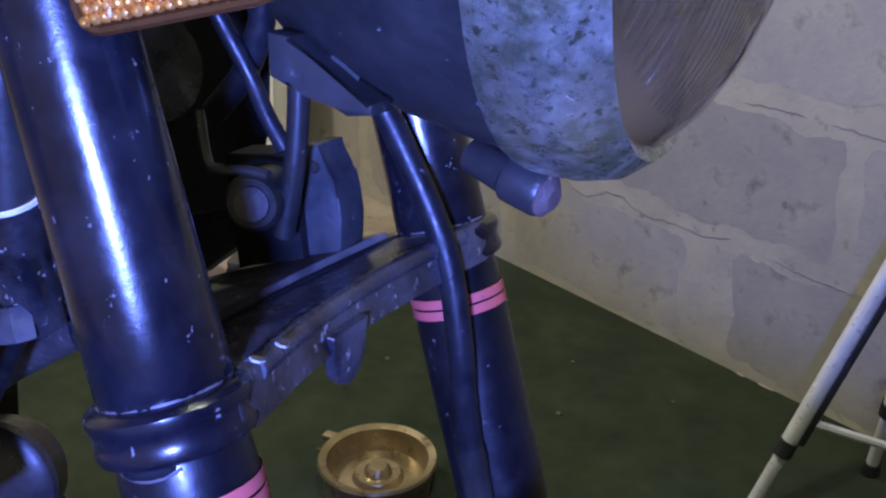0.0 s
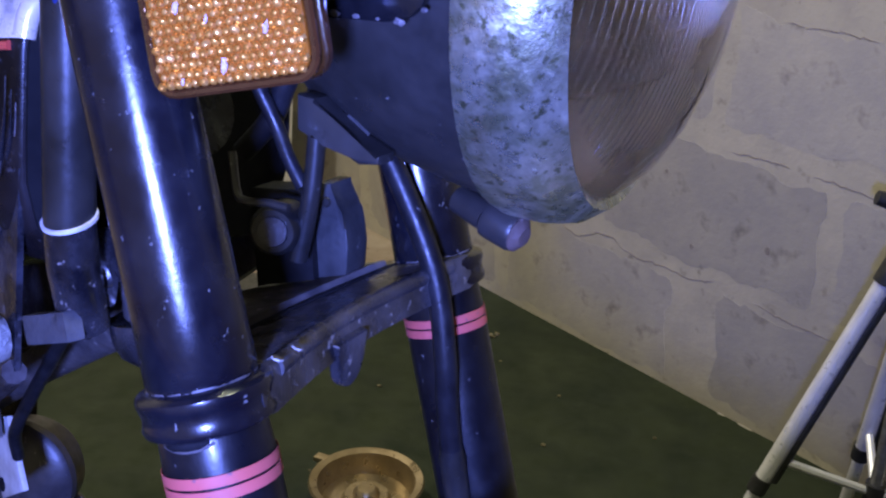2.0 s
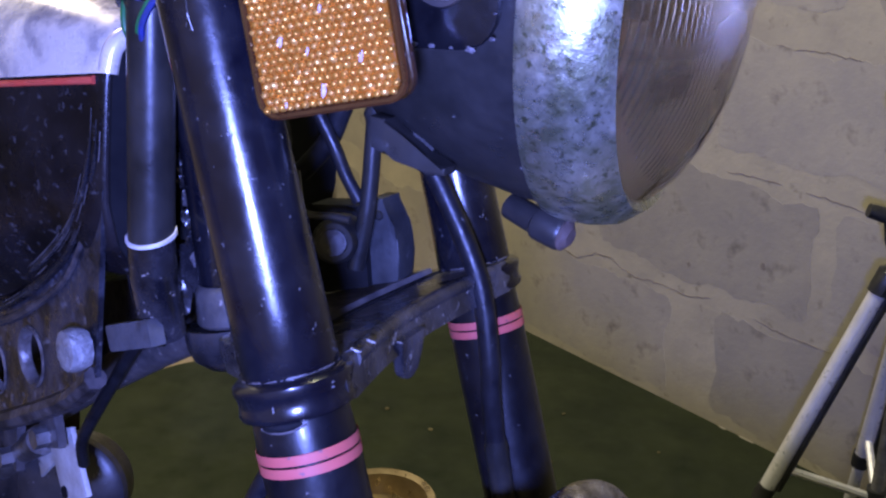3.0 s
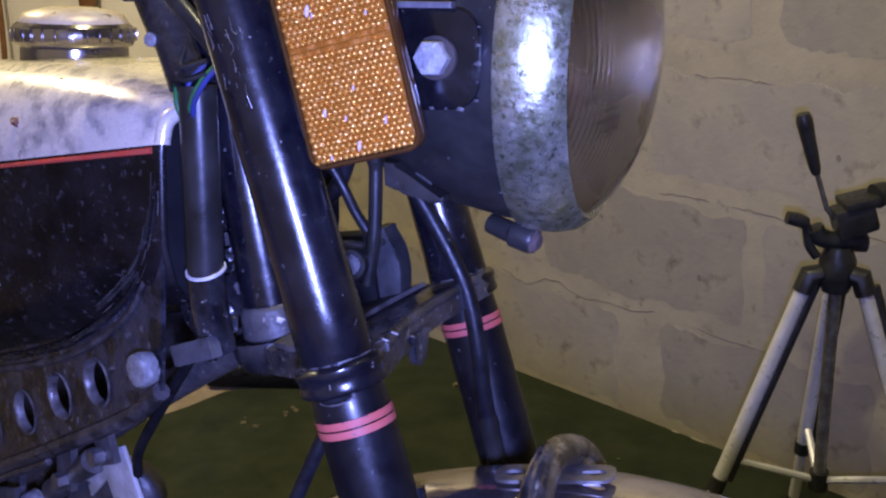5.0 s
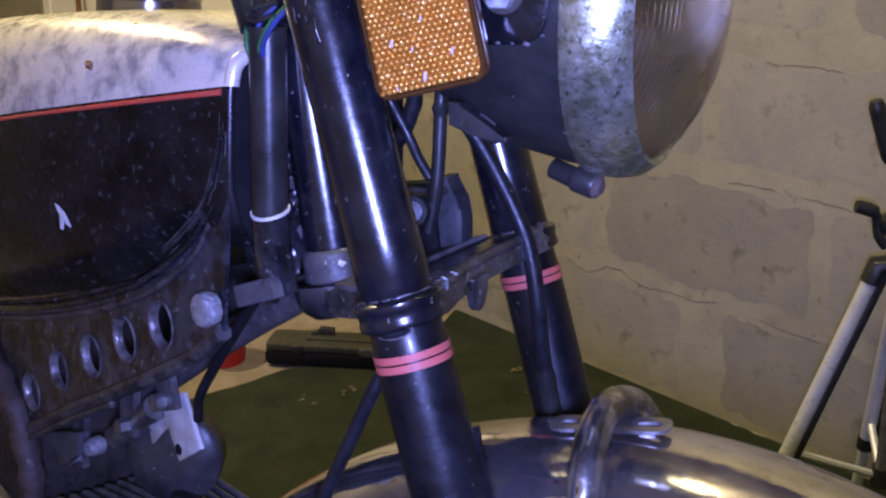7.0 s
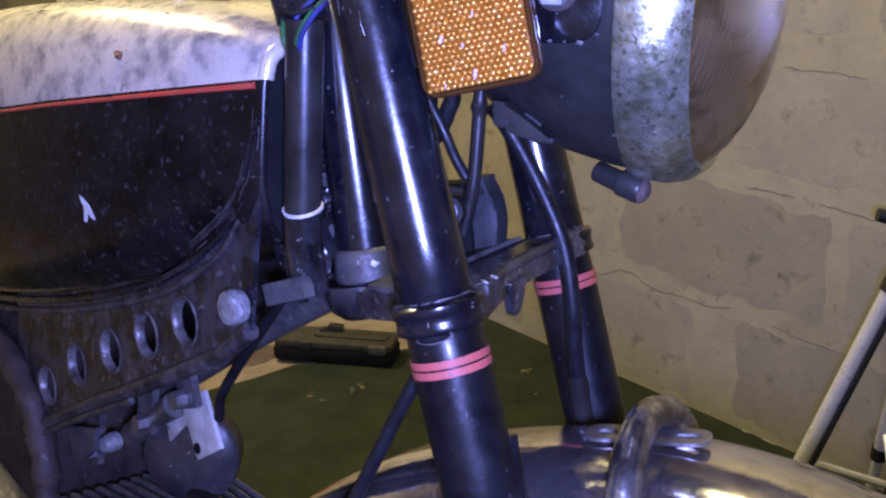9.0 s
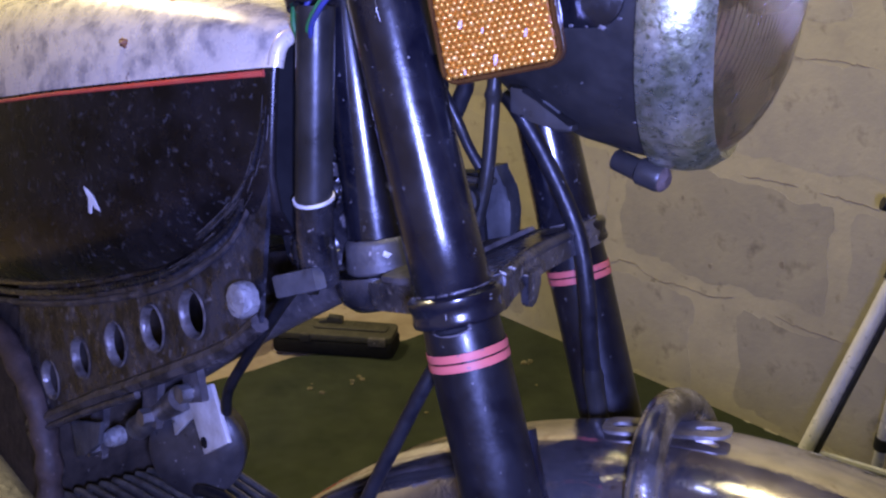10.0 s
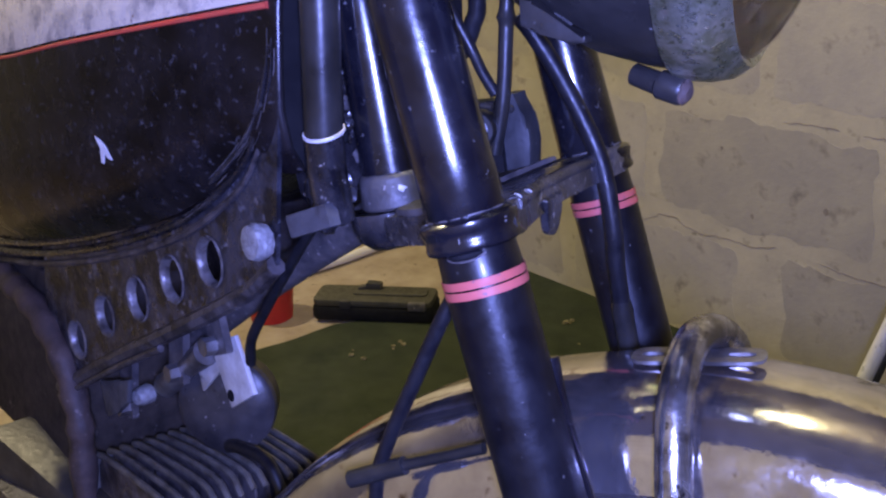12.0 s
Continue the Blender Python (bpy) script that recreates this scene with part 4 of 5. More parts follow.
def mudguard():
    """Chrome blade: an arc of a rounded section."""
    c, big = Vector((0.0923, 0.0015, 0.3937)), 0.3264
    sec = [(0.0, 0.0), (0.018, -0.0012), (0.034, -0.006), (0.047, -0.0155), (0.054, -0.029), (0.0565, -0.043), (0.0585, -0.044), (0.0578, -0.046), (0.0555, -0.0455), (0.052, -0.029), (0.045, -0.0172), (0.033, -0.008), (0.018, -0.0032), (0.0, -0.002)]
    loop = [(0.9 * v, d) for v, d in sec] + [(-0.9 * v, d) for v, d in sec[::-1][1:-1]]
    bm = bmesh.new()
    rings = []
    for k in range(81):
        a = radians(158 - 200 * k / 80)
        rings.append([bm.verts.new(c + Vector((math.cos(a) * (big + d), v, math.sin(a) * (big + d)))) for v, d in loop])
    n = len(loop)
    for a, b in zip(rings, rings[1:]):
        for k in range(n):
            bm.faces.new((a[k], a[(k + 1) % n], b[(k + 1) % n], b[k]))
    bm.faces.new(rings[0])
    bm.faces.new(rings[-1][::-1])
    g = part("front_mudguard", bm, M_GUARD, BIKE, "tarnished chrome front mudguard", True, MK)
    # slotted plate on top
    bm = bmesh.new()
    pm = pose(0.0695, 0.002, 0.7205, 0, -6.5, 5)
    for s in (-1, 1):
        outer = [Vector((s * x, y)) for x, y in [(0.0, -0.010)] + circle(0.0225, -0.003, 0.007, 4, -90, 0) + circle(0.0225, 0.003, 0.007, 4, 0, 90) + [(0.0, 0.010), (0.0, 0.005), (0.0, 0.0), (0.0, -0.005)]]
        c = Vector((s * 0.019, 0))
        inner = []
        for q in outer:
            d = (q - c).normalized()
            inner.append(c + Vector((d.x * 0.0062, d.y * 0.0034)))
        lay = [[bm.verts.new((q.x, q.y, z)) for q in line] for z in (0.0, 0.0017) for line in (outer, inner)]
        for k in range(len(outer)):
            h = (k + 1) % len(outer)
            for a, e in ((0, 1), (2, 3), (0, 2), (1, 3)):
                bm.faces.new((lay[a][k], lay[a][h], lay[e][h], lay[e][k]))
    bmesh.ops.remove_doubles(bm, verts=bm.verts, dist=0.0001)
    bm.transform(pm)
    part("bracket_plate", bm, M_STEEL, g, "zinc plated bracket plate with slots", True, MK)
    part("mudguard_stay", tube(bmesh.new(), smooth_path([(0.084, -0.066, 0.58), (0.079, -0.0625, 0.65), (0.0738, -0.055, 0.69), (0.0695, -0.038, 0.720), (0.070, -0.010, 0.7335), (0.0755, 0.018, 0.728), (0.080, 0.041, 0.708), (0.082, 0.06, 0.67), (0.083, 0.066, 0.58)], 8), 0.0080, 18), M_STAY, g, "blotchy tarnished chrome stay arching over", True, MK)
    # wheel below
    wc = Vector((0.100, 0, 0.290))
    wheel = part("front_wheel", revolve(bmesh.new(), [(0.230, -0.03), (0.255, -0.038), (0.277, -0.034), (0.288, -0.018), (0.290, 0.0), (0.288, 0.018), (0.277, 0.034), (0.255, 0.038), (0.230, 0.03)], wc, (0, 1, 0), 64, True), M_RUBBER, BIKE, "black road tyre", True, MK)
    part("rim", revolve(bmesh.new(), [(0.231, -0.03), (0.221, -0.027), (0.217, 0.0), (0.221, 0.027), (0.231, 0.03), (0.225, 0.0)], wc, (0, 1, 0), 64, True), M_CHROME, wheel, "", True, MK)
    part("hub", revolve(bmesh.new(), [(0.0, -0.06), (0.03, -0.06), (0.06, -0.045), (0.06, 0.045), (0.03, 0.06), (0.0, 0.06)], wc, (0, 1, 0), 32), M_ALU, wheel, "", True, MK)


mudguard()


def tank():
    """Lofted from sections along the bike: half width and heights."""
    secs = [(-0.0655, 0.0565, 0.792, 0.893), (-0.068, 0.0590, 0.791, 0.897), (-0.079, 0.063, 0.790, 0.900), (-0.10, 0.069, 0.790, 0.9035), (-0.16, 0.082, 0.758, 0.908), (-0.24, 0.094, 0.733, 0.907), (-0.33, 0.100, 0.712, 0.902), (-0.42, 0.100, 0.698, 0.893), (-0.50, 0.09, 0.690, 0.880), (-0.56, 0.06, 0.70, 0.86)]
    def ring(p, hw, lo, hi):
        red = 0.8750 + 0.155 * (p + 0.0655) if p > -0.36 else 0.8294
        prof = [(0.80, lo), (0.93, lo + 0.012), (1.0, lo + 0.03), (1.0, lo + 0.55 * (red - lo)), (0.985, red - 0.006), (0.975, red), (0.93, red + 0.55 * (hi - red)), (0.80, hi - 0.18 * (hi - red)), (0.55, hi - 0.03 * (hi - red)), (0.25, hi)]
        return [Vector((p, -x * hw, z)) for x, z in prof] + [Vector((p, x * hw, z)) for x, z in prof[::-1]]
    rings = [ring(*s) for s in secs]
    # refine along the length
    fine = []
    for i in range(len(rings) - 1):
        for k in range(4):
            t = k / 4
            a, b, c, d = rings[max(i - 1, 0)], rings[i], rings[i + 1], rings[min(i + 2, len(rings) - 1)]
            fine.append([0.5 * ((2 * q) + (r - p) * t + (2 * p - 5 * q + 4 * r - s) * t * t + (3 * q - p - 3 * r + s) * t ** 3) for p, q, r, s in zip(a, b, c, d)])
    fine.append(rings[-1])
    n = len(fine[0])
    def skin(keep):
        bm = bmesh.new()
        vs = [[bm.verts.new(q) for q in r] for r in fine]
        for a, b in zip(vs, vs[1:]):
            for k in range(n):
                if keep(k):
                    bm.faces.new((a[k], a[(k + 1) % n], b[(k + 1) % n], b[k]))
        if keep(-1):
            bm.faces.new(vs[0])
            bm.faces.new(vs[-1])
        bmesh.ops.delete(bm, geom=[v for v in bm.verts if not v.link_faces], context="VERTS")
        bmesh.ops.recalc_face_normals(bm, faces=bm.faces)
        return bm
    body = part("fuel_tank", skin(lambda k: True), M_TANK, BIKE, "black fuel tank with silver top panel and red line", True, MB)
    bm = skin(lambda k: 5 <= k <= 13)
    c = Vector((-0.3, 0, 0.83))
    bmesh.ops.recalc_face_normals(bm, faces=bm.faces)
    for v in bm.verts:
        v.co += v.normal * 0.0012 * (1 if v.normal.dot(v.co - c) > 0 else -1)
    part("top_panel", bm, M_TANKTOP, body, "scuffed silver metal top panel with rust spots", True, MB)
    for k, (x, q, z, r) in enumerate(((-0.172, -0.0795, 0.879, 0.0035), (-0.156, -0.060, 0.8985, 0.0045), (-0.187, -0.066, 0.8975, 0.0030), (-0.20, -0.03, 0.9055, 0.004), (-0.30, -0.07, 0.894, 0.004))):
        part("rust_spot", lump(bmesh.new(), (x, q, z), r, k + 30, (0.8, 1.0, 0.8)), M_BROWNPIPE, body, "brown rust spot", True, MB)
    bm = bmesh.new()
    mid = sum(fine[0], Vector()) / n
    prism(bm, [(q.y, q.z) for q in [mid + (q - mid) * 0.985 for q in fine[0]]], 0.002, Matrix.Translation((-0.0655, 0, 0)) @ Matrix(((0, 0, 1, 0), (1, 0, 0, 0), (0, 1, 0, 0), (0, 0, 0, 1))))
    part("front_face", bm, M_MATT, body, "matt black front of the tank", False, MB)
    lip = [q + Vector((-0.001, 0, 0)) for q in fine[0][5:14]]
    part("front_lip", tube(bmesh.new(), smooth_path(lip, 4), 0.0042, 12), M_TANKTOP, body, "bright rolled edge of the panel", True, MB)
    bm = bmesh.new()
    for s in (-1, 1):
        pts = [r[4 if s < 0 else n - 5].lerp(r[5 if s < 0 else n - 6], 0.6) + Vector((0, s * 0.0006, 0)) for r in fine[5:]]
        tube(bm, pts, [max(0.0007, 0.0018 - 0.00004 * i) for i in range(len(pts))], 8)
    part("pinstripe", bm, M_RED, body, "red pinstripe", True, MB)
    bm = bmesh.new()
    prism(bm, [(-0.0072, 0.0072), (-0.0032, 0.0059), (0.0024, 0.0027), (0.0068, -0.0027), (0.0084, -0.0049), (0.0040, -0.0040), (0.0012, -0.0018), (0.0000, -0.0077), (-0.0024, -0.0072), (-0.0024, 0.0009), (-0.0048, 0.0036)], 0.0007, Matrix.Translation((-0.200, -0.0886, 0.790)) @ pose(0, 0, 0, 90, 0, 9))
    part("paint_chip", bm, M_WHITERING, body, "white chip in the paint", False, MB)
    cp = Vector((-0.256, 0.0, 0.9035))
    cap = part("filler_cap", revolve(bmesh.new(), [(0.0, 0.0), (0.0335, 0.0), (0.0330, 0.011), (0.0360, 0.0125), (0.0372, 0.015), (0.0372, 0.0225), (0.0362, 0.0245), (0.034, 0.026), (0.03, 0.031), (0.015, 0.0345), (0.0, 0.035)], cp, (0.03, 0, 1), 48), M_CHROME, body, "ribbed chrome filler cap with spotted dome", True, MB)
    bm = bmesh.new()
    for k in range(30):
        a = 2 * math.pi * k / 30
        block(bm, (0.0030, 0.0050, 0.0085), Matrix.Translation(cp + Vector((0.0373 * math.cos(a), 0.0373 * math.sin(a), 0.0188))) @ pose(0, 0, 0, 0, 0, math.degrees(a)), 0.0006)
    tagged(part("knurling", bm, M_CHROME, cap, "", True, MB), kind="stuff")
    part("dome", revolve(bmesh.new(), [(0.034, 0.0255), (0.0335, 0.0275), (0.030, 0.0318), (0.015, 0.0355), (0.0, 0.036)], cp, (0.03, 0, 1), 40), M_DOME, cap, "cream dome with brown spots", True, MB)


tank()


def frame_parts():
    # pressed side plate with a row of holes
    q0 = -0.058
    holes = [(-0.1425, 0.7325), (-0.1895, 0.7122), (-0.2385, 0.6885), (-0.291, 0.6645), (-0.342, 0.6342)]
    bm = bmesh.new()
    top = [(-0.066, 0.828), (-0.110, 0.815), (-0.17, 0.810), (-0.24, 0.775), (-0.33, 0.745), (-0.42, 0.725)]
    bot = [(-0.42, 0.570), (-0.343, 0.606), (-0.27, 0.643), (-0.204, 0.674), (-0.107, 0.722), (-0.074, 0.745)]
    m = Matrix.Translation((0, q0, 0)) @ Matrix(((1, 0, 0, 0), (0, 0, 1, 0), (0, 1, 0, 0), (0, 0, 0, 1)))
    outline = top[:-1] + [(-0.375, 0.733), (-0.392, 0.70), (-0.396, 0.65), (-0.380, 0.588)] + bot[1:]
    rims = [outline] + [circle(x, z, 0.0146, 24) for x, z in holes]
    edges = []
    for line in rims:
        vs = [bm.verts.new((x, z, 0)) for x, z in line]
        edges += [bm.edges.new((vs[k], vs[(k + 1) % len(vs)])) for k in range(len(vs))]
    bmesh.ops.triangle_fill(bm, use_beauty=True, use_dissolve=False, edges=edges)
    r = bmesh.ops.extrude_face_region(bm, geom=list(bm.faces))
    bmesh.ops.translate(bm, vec=(0, 0, 0.0025), verts=[g for g in r["geom"] if isinstance(g, bmesh.types.BMVert)])
    bmesh.ops.transform(bm, matrix=m, verts=bm.verts)
    plate = part("side_plate", bm, M_PLATE, BIKE, "greasy brown pressed steel frame plate with holes", False, MB)
    for x, z in holes:
        part("hole_rim", revolve(bmesh.new(), [(0.0132, -0.0004), (0.0141, -0.0011), (0.0149, -0.0003), (0.0146, 0.0012), (0.0131, 0.0026), (0.0128, 0.0044), (0.0121, 0.0045), (0.0122, 0.0030), (0.0126, 0.0014)], (x, q0, z), (0, 1, 0), 28, True), M_WORN, plate, "pale worn hole edge", True, MB)
    bm = bmesh.new()
    prism(bm, top + [(-0.36, 0.735), (-0.36, 0.60)] + bot[2:], 0.004, m @ pose(0, 0.030, 0.11))
    part("side_plate", bm, M_RUST, BIKE, "greasy brown far frame plate", False, MB)
    part("edge_flange", tube(bmesh.new(), smooth_path([(x, q0, z) for x, z in [(-0.380, 0.588)] + bot[1:]], 4), 0.0052, 8), M_RUST, plate, "", True, MB)
    part("edge_bead", tube(bmesh.new(), smooth_path([(x, q0 - 0.0035, z - 0.0078) for x, z in [(-0.376, 0.590)] + bot[1:-2]], 4), 0.0024, 8), M_RUST, plate, "worn lower bead", True, MB)
    curve = [(-0.52, 0.676), (-0.40, 0.697), (-0.31, 0.718), (-0.247, 0.736), (-0.179, 0.759), (-0.137, 0.779), (-0.0996, 0.8034), (-0.0790, 0.8235), (-0.0712, 0.840), (-0.0680, 0.852), (-0.0668, 0.864)]
    for k, (dz, dq, r) in enumerate(((-0.004, -0.004, 0.0026), (-0.012, -0.002, 0.0026), (-0.020, -0.0005, 0.0024))):
        part("seam", tube(bmesh.new(), smooth_path([(x, q0 + dq, z + dz * (1 if x < -0.09 else 0.6)) for x, z in curve], 4), [r] * 18 + [r * max(0.12, 1 - 0.045 * i) for i in range(23)], 8), M_BLACKDUST if k < 2 else M_RUST, plate, "dusty pressed ridge", True, MB)
    random.seed(33)
    ridge = smooth_path([Vector((x, q0, z)) for x, z in curve[3:]], 12)
    for k in range(22):
        i = min(len(ridge) - 14, int(random.gauss(30, 14)) % (len(ridge) - 13))
        dz, n = random.uniform(-0.022, 0.004), random.randint(4, 13)
        run = [ridge[i + j] + Vector((-0.4 * dz * (j + i) / len(ridge), -0.0066 - 0.05 * abs(dz + 0.009), dz * (1 - 0.5 * i / len(ridge)))) for j in range(n)]
        part("dust_streak", tube(bmesh.new(), run, [0.0001] + [random.uniform(0.00012, 0.00035)] * (n - 2) + [0.0001], 5), M_LUG, plate, "streak of pale dust along the seam", True, MB)
    mb = m @ pose(-0.0805, 0.757, 0)
    bm = prism(bmesh.new(), circle(0, 0, 0.0098, 10), 0.011, mb @ pose(0, 0, -0.0115), 0.004)
    part("bolt", bm, M_BOLT, plate, "pale corroded frame bolt", True, MB)
    # backbone and down tube
    part("down_tube", tube(bmesh.new(), [(-0.045, 0, 0.775), (-0.08, 0, 0.7570), (-0.13, 0, 0.7292), (-0.19, 0, 0.694), (-0.30, 0, 0.625)], [0.010, 0.010, 0.010, 0.010, 0.010], 20), M_LUG, BIKE, "dusty black frame tube", True, MB)
    part("strap_plate", block(bmesh.new(), (0.0300, 0.0070, 0.0115), pose(-0.0455, -0.054, 0.7727, 0, -20, 8), 0.0012), M_SPACER, BIKE, "dusty blue-grey flat steel strap", True, MB)
    part("backbone", tube(bmesh.new(), [(-0.045, 0, 0.85), (-0.3, 0, 0.80), (-0.5, 0, 0.74)], 0.018, 20), M_BLACKDUST, BIKE, "", True, MB)
    # wiring sleeve with white ring
    sl = part("wiring_sleeve", tube(bmesh.new(), [(-0.041, -0.05, 0.905), (-0.040, -0.05, 0.815), (-0.040, -0.05, 0.812)], [0.0092, 0.0092, 0.0088], 20), M_SHELL, BIKE, "black rubber wiring sleeve", True, MB)
    part("ring", revolve(bmesh.new(), [(0.0092, -0.0008), (0.0102, -0.0007), (0.0102, 0.0007), (0.0092, 0.0008)], (-0.040, -0.05, 0.815), (0.1, -0.32, 1), 28, True), M_WHITERING, sl, "white band", True, MB)
    part("boot", tube(bmesh.new(), [(-0.0402, -0.05, 0.813), (-0.0405, -0.0485, 0.797), (-0.041, -0.045, 0.780), (-0.041, -0.043, 0.772)], [0.0093, 0.0094, 0.0092, 0.0088], 18), M_BLACKDUST, sl, "dusty lower end of the sleeve", True, MB)
    for k, (p, r) in enumerate((((-0.058, -0.040, 0.783), 0.0085), ((-0.066, -0.036, 0.797), 0.0075), ((-0.050, -0.036, 0.776), 0.006))):
        part("grime", lump(bmesh.new(), p, r, k + 11, (1.1, 0.8, 1.1)), M_BLACKDUST, BIKE, "caked dusty grime", True, MB)
    part("cable_stop", block(bmesh.new(), (0.034, 0.022, 0.024), pose(-0.062, -0.030, 0.790, 0, -25, 0), 0.007), M_BLACKDUST, BIKE, "dusty cable stop lug", True, MB)
    for k, (mat, x0, x1) in enumerate(((M_GREEN, -0.0465, -0.0505), (M_GREEN, -0.0385, -0.0315), (M_BLUE, -0.0365, -0.0285), (M_BLUE, -0.0420, -0.0405))):
        part("wire", tube(bmesh.new(), smooth_path([(x0, -0.0555, 0.889), (x0 * 0.6 + x1 * 0.4, -0.0575, 0.897), (x1, -0.0545, 0.907), (x1 + 0.002, -0.047, 0.915)], 6), 0.0013, 8), mat, sl, "coloured wire", True, MB)
    for k, z in enumerate((0.899, 0.905, 0.911)):
        part("wire", tube(bmesh.new(), smooth_path([(-0.054 + 0.004 * k, -0.053, z + 0.012), (-0.042, -0.058, z + 0.003), (-0.030, -0.052, z + 0.006)], 5), 0.0014, 8), M_SHELL, sl, "dusty dark wire", True, MB)
    cl = part("loom_clamp", tube(bmesh.new(), smooth_path([(-0.048, -0.050, 0.905), (-0.062, -0.05, 0.930), (-0.078, -0.05, 0.955), (-0.085, -0.05, 0.985)], 4), [0.010] * 4 + [0.0115] * 9, 14), M_BLACKDUST, BIKE, "black loom clamp", True, MB)
    part("screw", revolve(bmesh.new(), [(0.0, 0.002), (0.0032, 0.0015), (0.0036, 0.0), (0.0, 0.0)], (-0.062, -0.0612, 0.926), (0.25, -1, 0.1), 14), M_BOLT, cl, "small bright screw", True, MB)
    part("switch_box", block(bmesh.new(), (0.030, 0.03, 0.02), pose(-0.090, -0.05, 0.957, 0, 20, 0), 0.004), M_PLASTIC, BIKE, "black plastic switch box", True, MB)
    part("choke_cable", tube(bmesh.new(), smooth_path([(-0.070, -0.062, 0.985), (-0.0496, -0.060, 0.9527), (-0.031, -0.060, 0.938), (-0.010, -0.056, 0.920), (0.006, -0.040, 0.895)], 6), 0.0042, 10), M_SHELL, BIKE, "grey-black cable", True, MB)


frame_parts()


def horn_and_engine():
    hc = Vector((-0.262, 0.012, 0.592))
    ax = Vector((0.62, -0.74, 0.05))
    horn = part("horn", revolve(bmesh.new(), [(0.0, -0.03), (0.026, -0.03), (0.031, -0.022), (0.033, -0.006), (0.035, -0.004), (0.035, 0.002), (0.032, 0.005), (0.012, 0.009), (0.0, 0.009)], hc, ax, 40), M_HORN, BIKE, "round black horn", True, MB)
    bm = prism(bmesh.new(), [(-0.222, 0.656), (-0.189, 0.669), (-0.168, 0.637), (-0.197, 0.619)], 0.003, Matrix.Translation((0, -0.02, 0)) @ Matrix(((1, 0, 0, 0), (0, 0, 1, 0), (0, 1, 0, 0), (0, 0, 0, 1))), 0.0006)
    part("bracket", bm, M_TAPE, horn, "grubby white metal strip with a hole", True, MB)
    part("bracket_hole", tube(bmesh.new(), [(-0.1966, -0.0195, 0.6275), (-0.1966, -0.0206, 0.6275)], 0.0038, 14), M_MATT, horn, "dark bolt hole", True, MB)
    part("pivot", tube(bmesh.new(), [(-0.283, -0.022, 0.609), (-0.25, -0.022, 0.632), (-0.222, -0.022, 0.650)], [0.009, 0.0075, 0.009], 14), M_STEEL, horn, "grey horn bolt", True, MB)
    for x, z, a, ln in ((-0.335, 0.596, 8, 0.05), (-0.252, 0.645, 6, 0.045), (-0.395, 0.575, 2, 0.06), (-0.200, 0.676, -20, 0.04)):
        part("mount_tab", block(bmesh.new(), (0.020, 0.005, ln), pose(x, -0.026, z, 0, a, 0), 0.0015), M_LUG, BIKE, "dusty grey steel tab", True, MB)
        part("tab_bolt", tube(bmesh.new(), [(x, -0.028, z - ln * 0.35), (x, -0.036, z - ln * 0.35)], 0.006, 6), M_STEEL, BIKE, "small steel bolt", True, MB)
    bm = prism(bmesh.new(), [(-0.258, 0.634), (-0.212, 0.656), (-0.200, 0.651), (-0.232, 0.628), (-0.250, 0.612)], 0.003, Matrix.Translation((0, -0.012, 0)) @ Matrix(((1, 0, 0, 0), (0, 0, 1, 0), (0, 1, 0, 0), (0, 0, 0, 1))), 0.0006)
    part("strap", bm, M_TAPE, horn, "grubby white strap", True, MB)
    bm = prism(bmesh.new(), [(-0.336, 0.6030), (-0.286, 0.6180), (-0.2905, 0.6000), (-0.3120, 0.5850), (-0.3260, 0.5770)], 0.004, Matrix.Translation((0, -0.048, 0)) @ Matrix(((1, 0, 0, 0), (0, 0, 1, 0), (0, 1, 0, 0), (0, 0, 0, 1))), 0.0015)
    part("tab_bolt", revolve(bmesh.new(), [(0.0, 0.007), (0.005, 0.006), (0.0068, 0.002), (0.0070, -0.006), (0.0, -0.006)], (-0.300, -0.032, 0.5985), (0.3, -1, 0), 16), M_BOLT, BIKE, "pale rounded bolt head", True, MB)
    part("coil_plate", bm, M_SPACER, BIKE, "dull blue-grey plate", True, MB)
    part("clutch_wire", tube(bmesh.new(), smooth_path([(-0.066, -0.03, 0.776), (-0.0775, -0.03, 0.764), (-0.0908, -0.03, 0.7505), (-0.1083, -0.03, 0.7308), (-0.1301, -0.03, 0.7057), (-0.1503, -0.03, 0.6797), (-0.163, -0.024, 0.660)], 6), 0.0032, 10), M_RUBBER, BIKE, "black cable", True, MB)
    part("vent_hose", tube(bmesh.new(), smooth_path([(-0.24, 0.0, 0.572), (-0.225, 0.0, 0.576), (-0.19, 0.0, 0.578), (-0.172, 0.0, 0.556), (-0.168, 0.0, 0.52)], 6), 0.0042, 12), M_RUBBER, BIKE, "black rubber hose", True, MB)
    # grimy head and fin sides, darkened further to paint shade into the gaps
    head = part("cylinder_head", block(bmesh.new(), (0.15, 0.14, 0.05), pose(-0.278, 0.012, 0.492, 0, 3, 0), 0.008), M_GREASE, BIKE, "grimy alloy cylinder head with fore-and-aft fins", True, MB)
    for k in range(13):
        q = -0.052 + 0.0096 * k
        out = [(-0.343, 0.50), (-0.341, 0.536), (-0.331, 0.548), (-0.240, 0.556 - 0.0012 * abs(k - 5)), (-0.219, 0.546 - 0.001 * (k % 3)), (-0.212, 0.50)]
        bm = prism(bmesh.new(), out, 0.0026, Matrix.Translation((0, q, 0)) @ Matrix(((1, 0, 0, 0), (0, 0, 1, 0), (0, 1, 0, 0), (0, 0, 0, 1))), 0.0012)
        fin = part("fin", bm, M_RUST, head, "", True, MB)
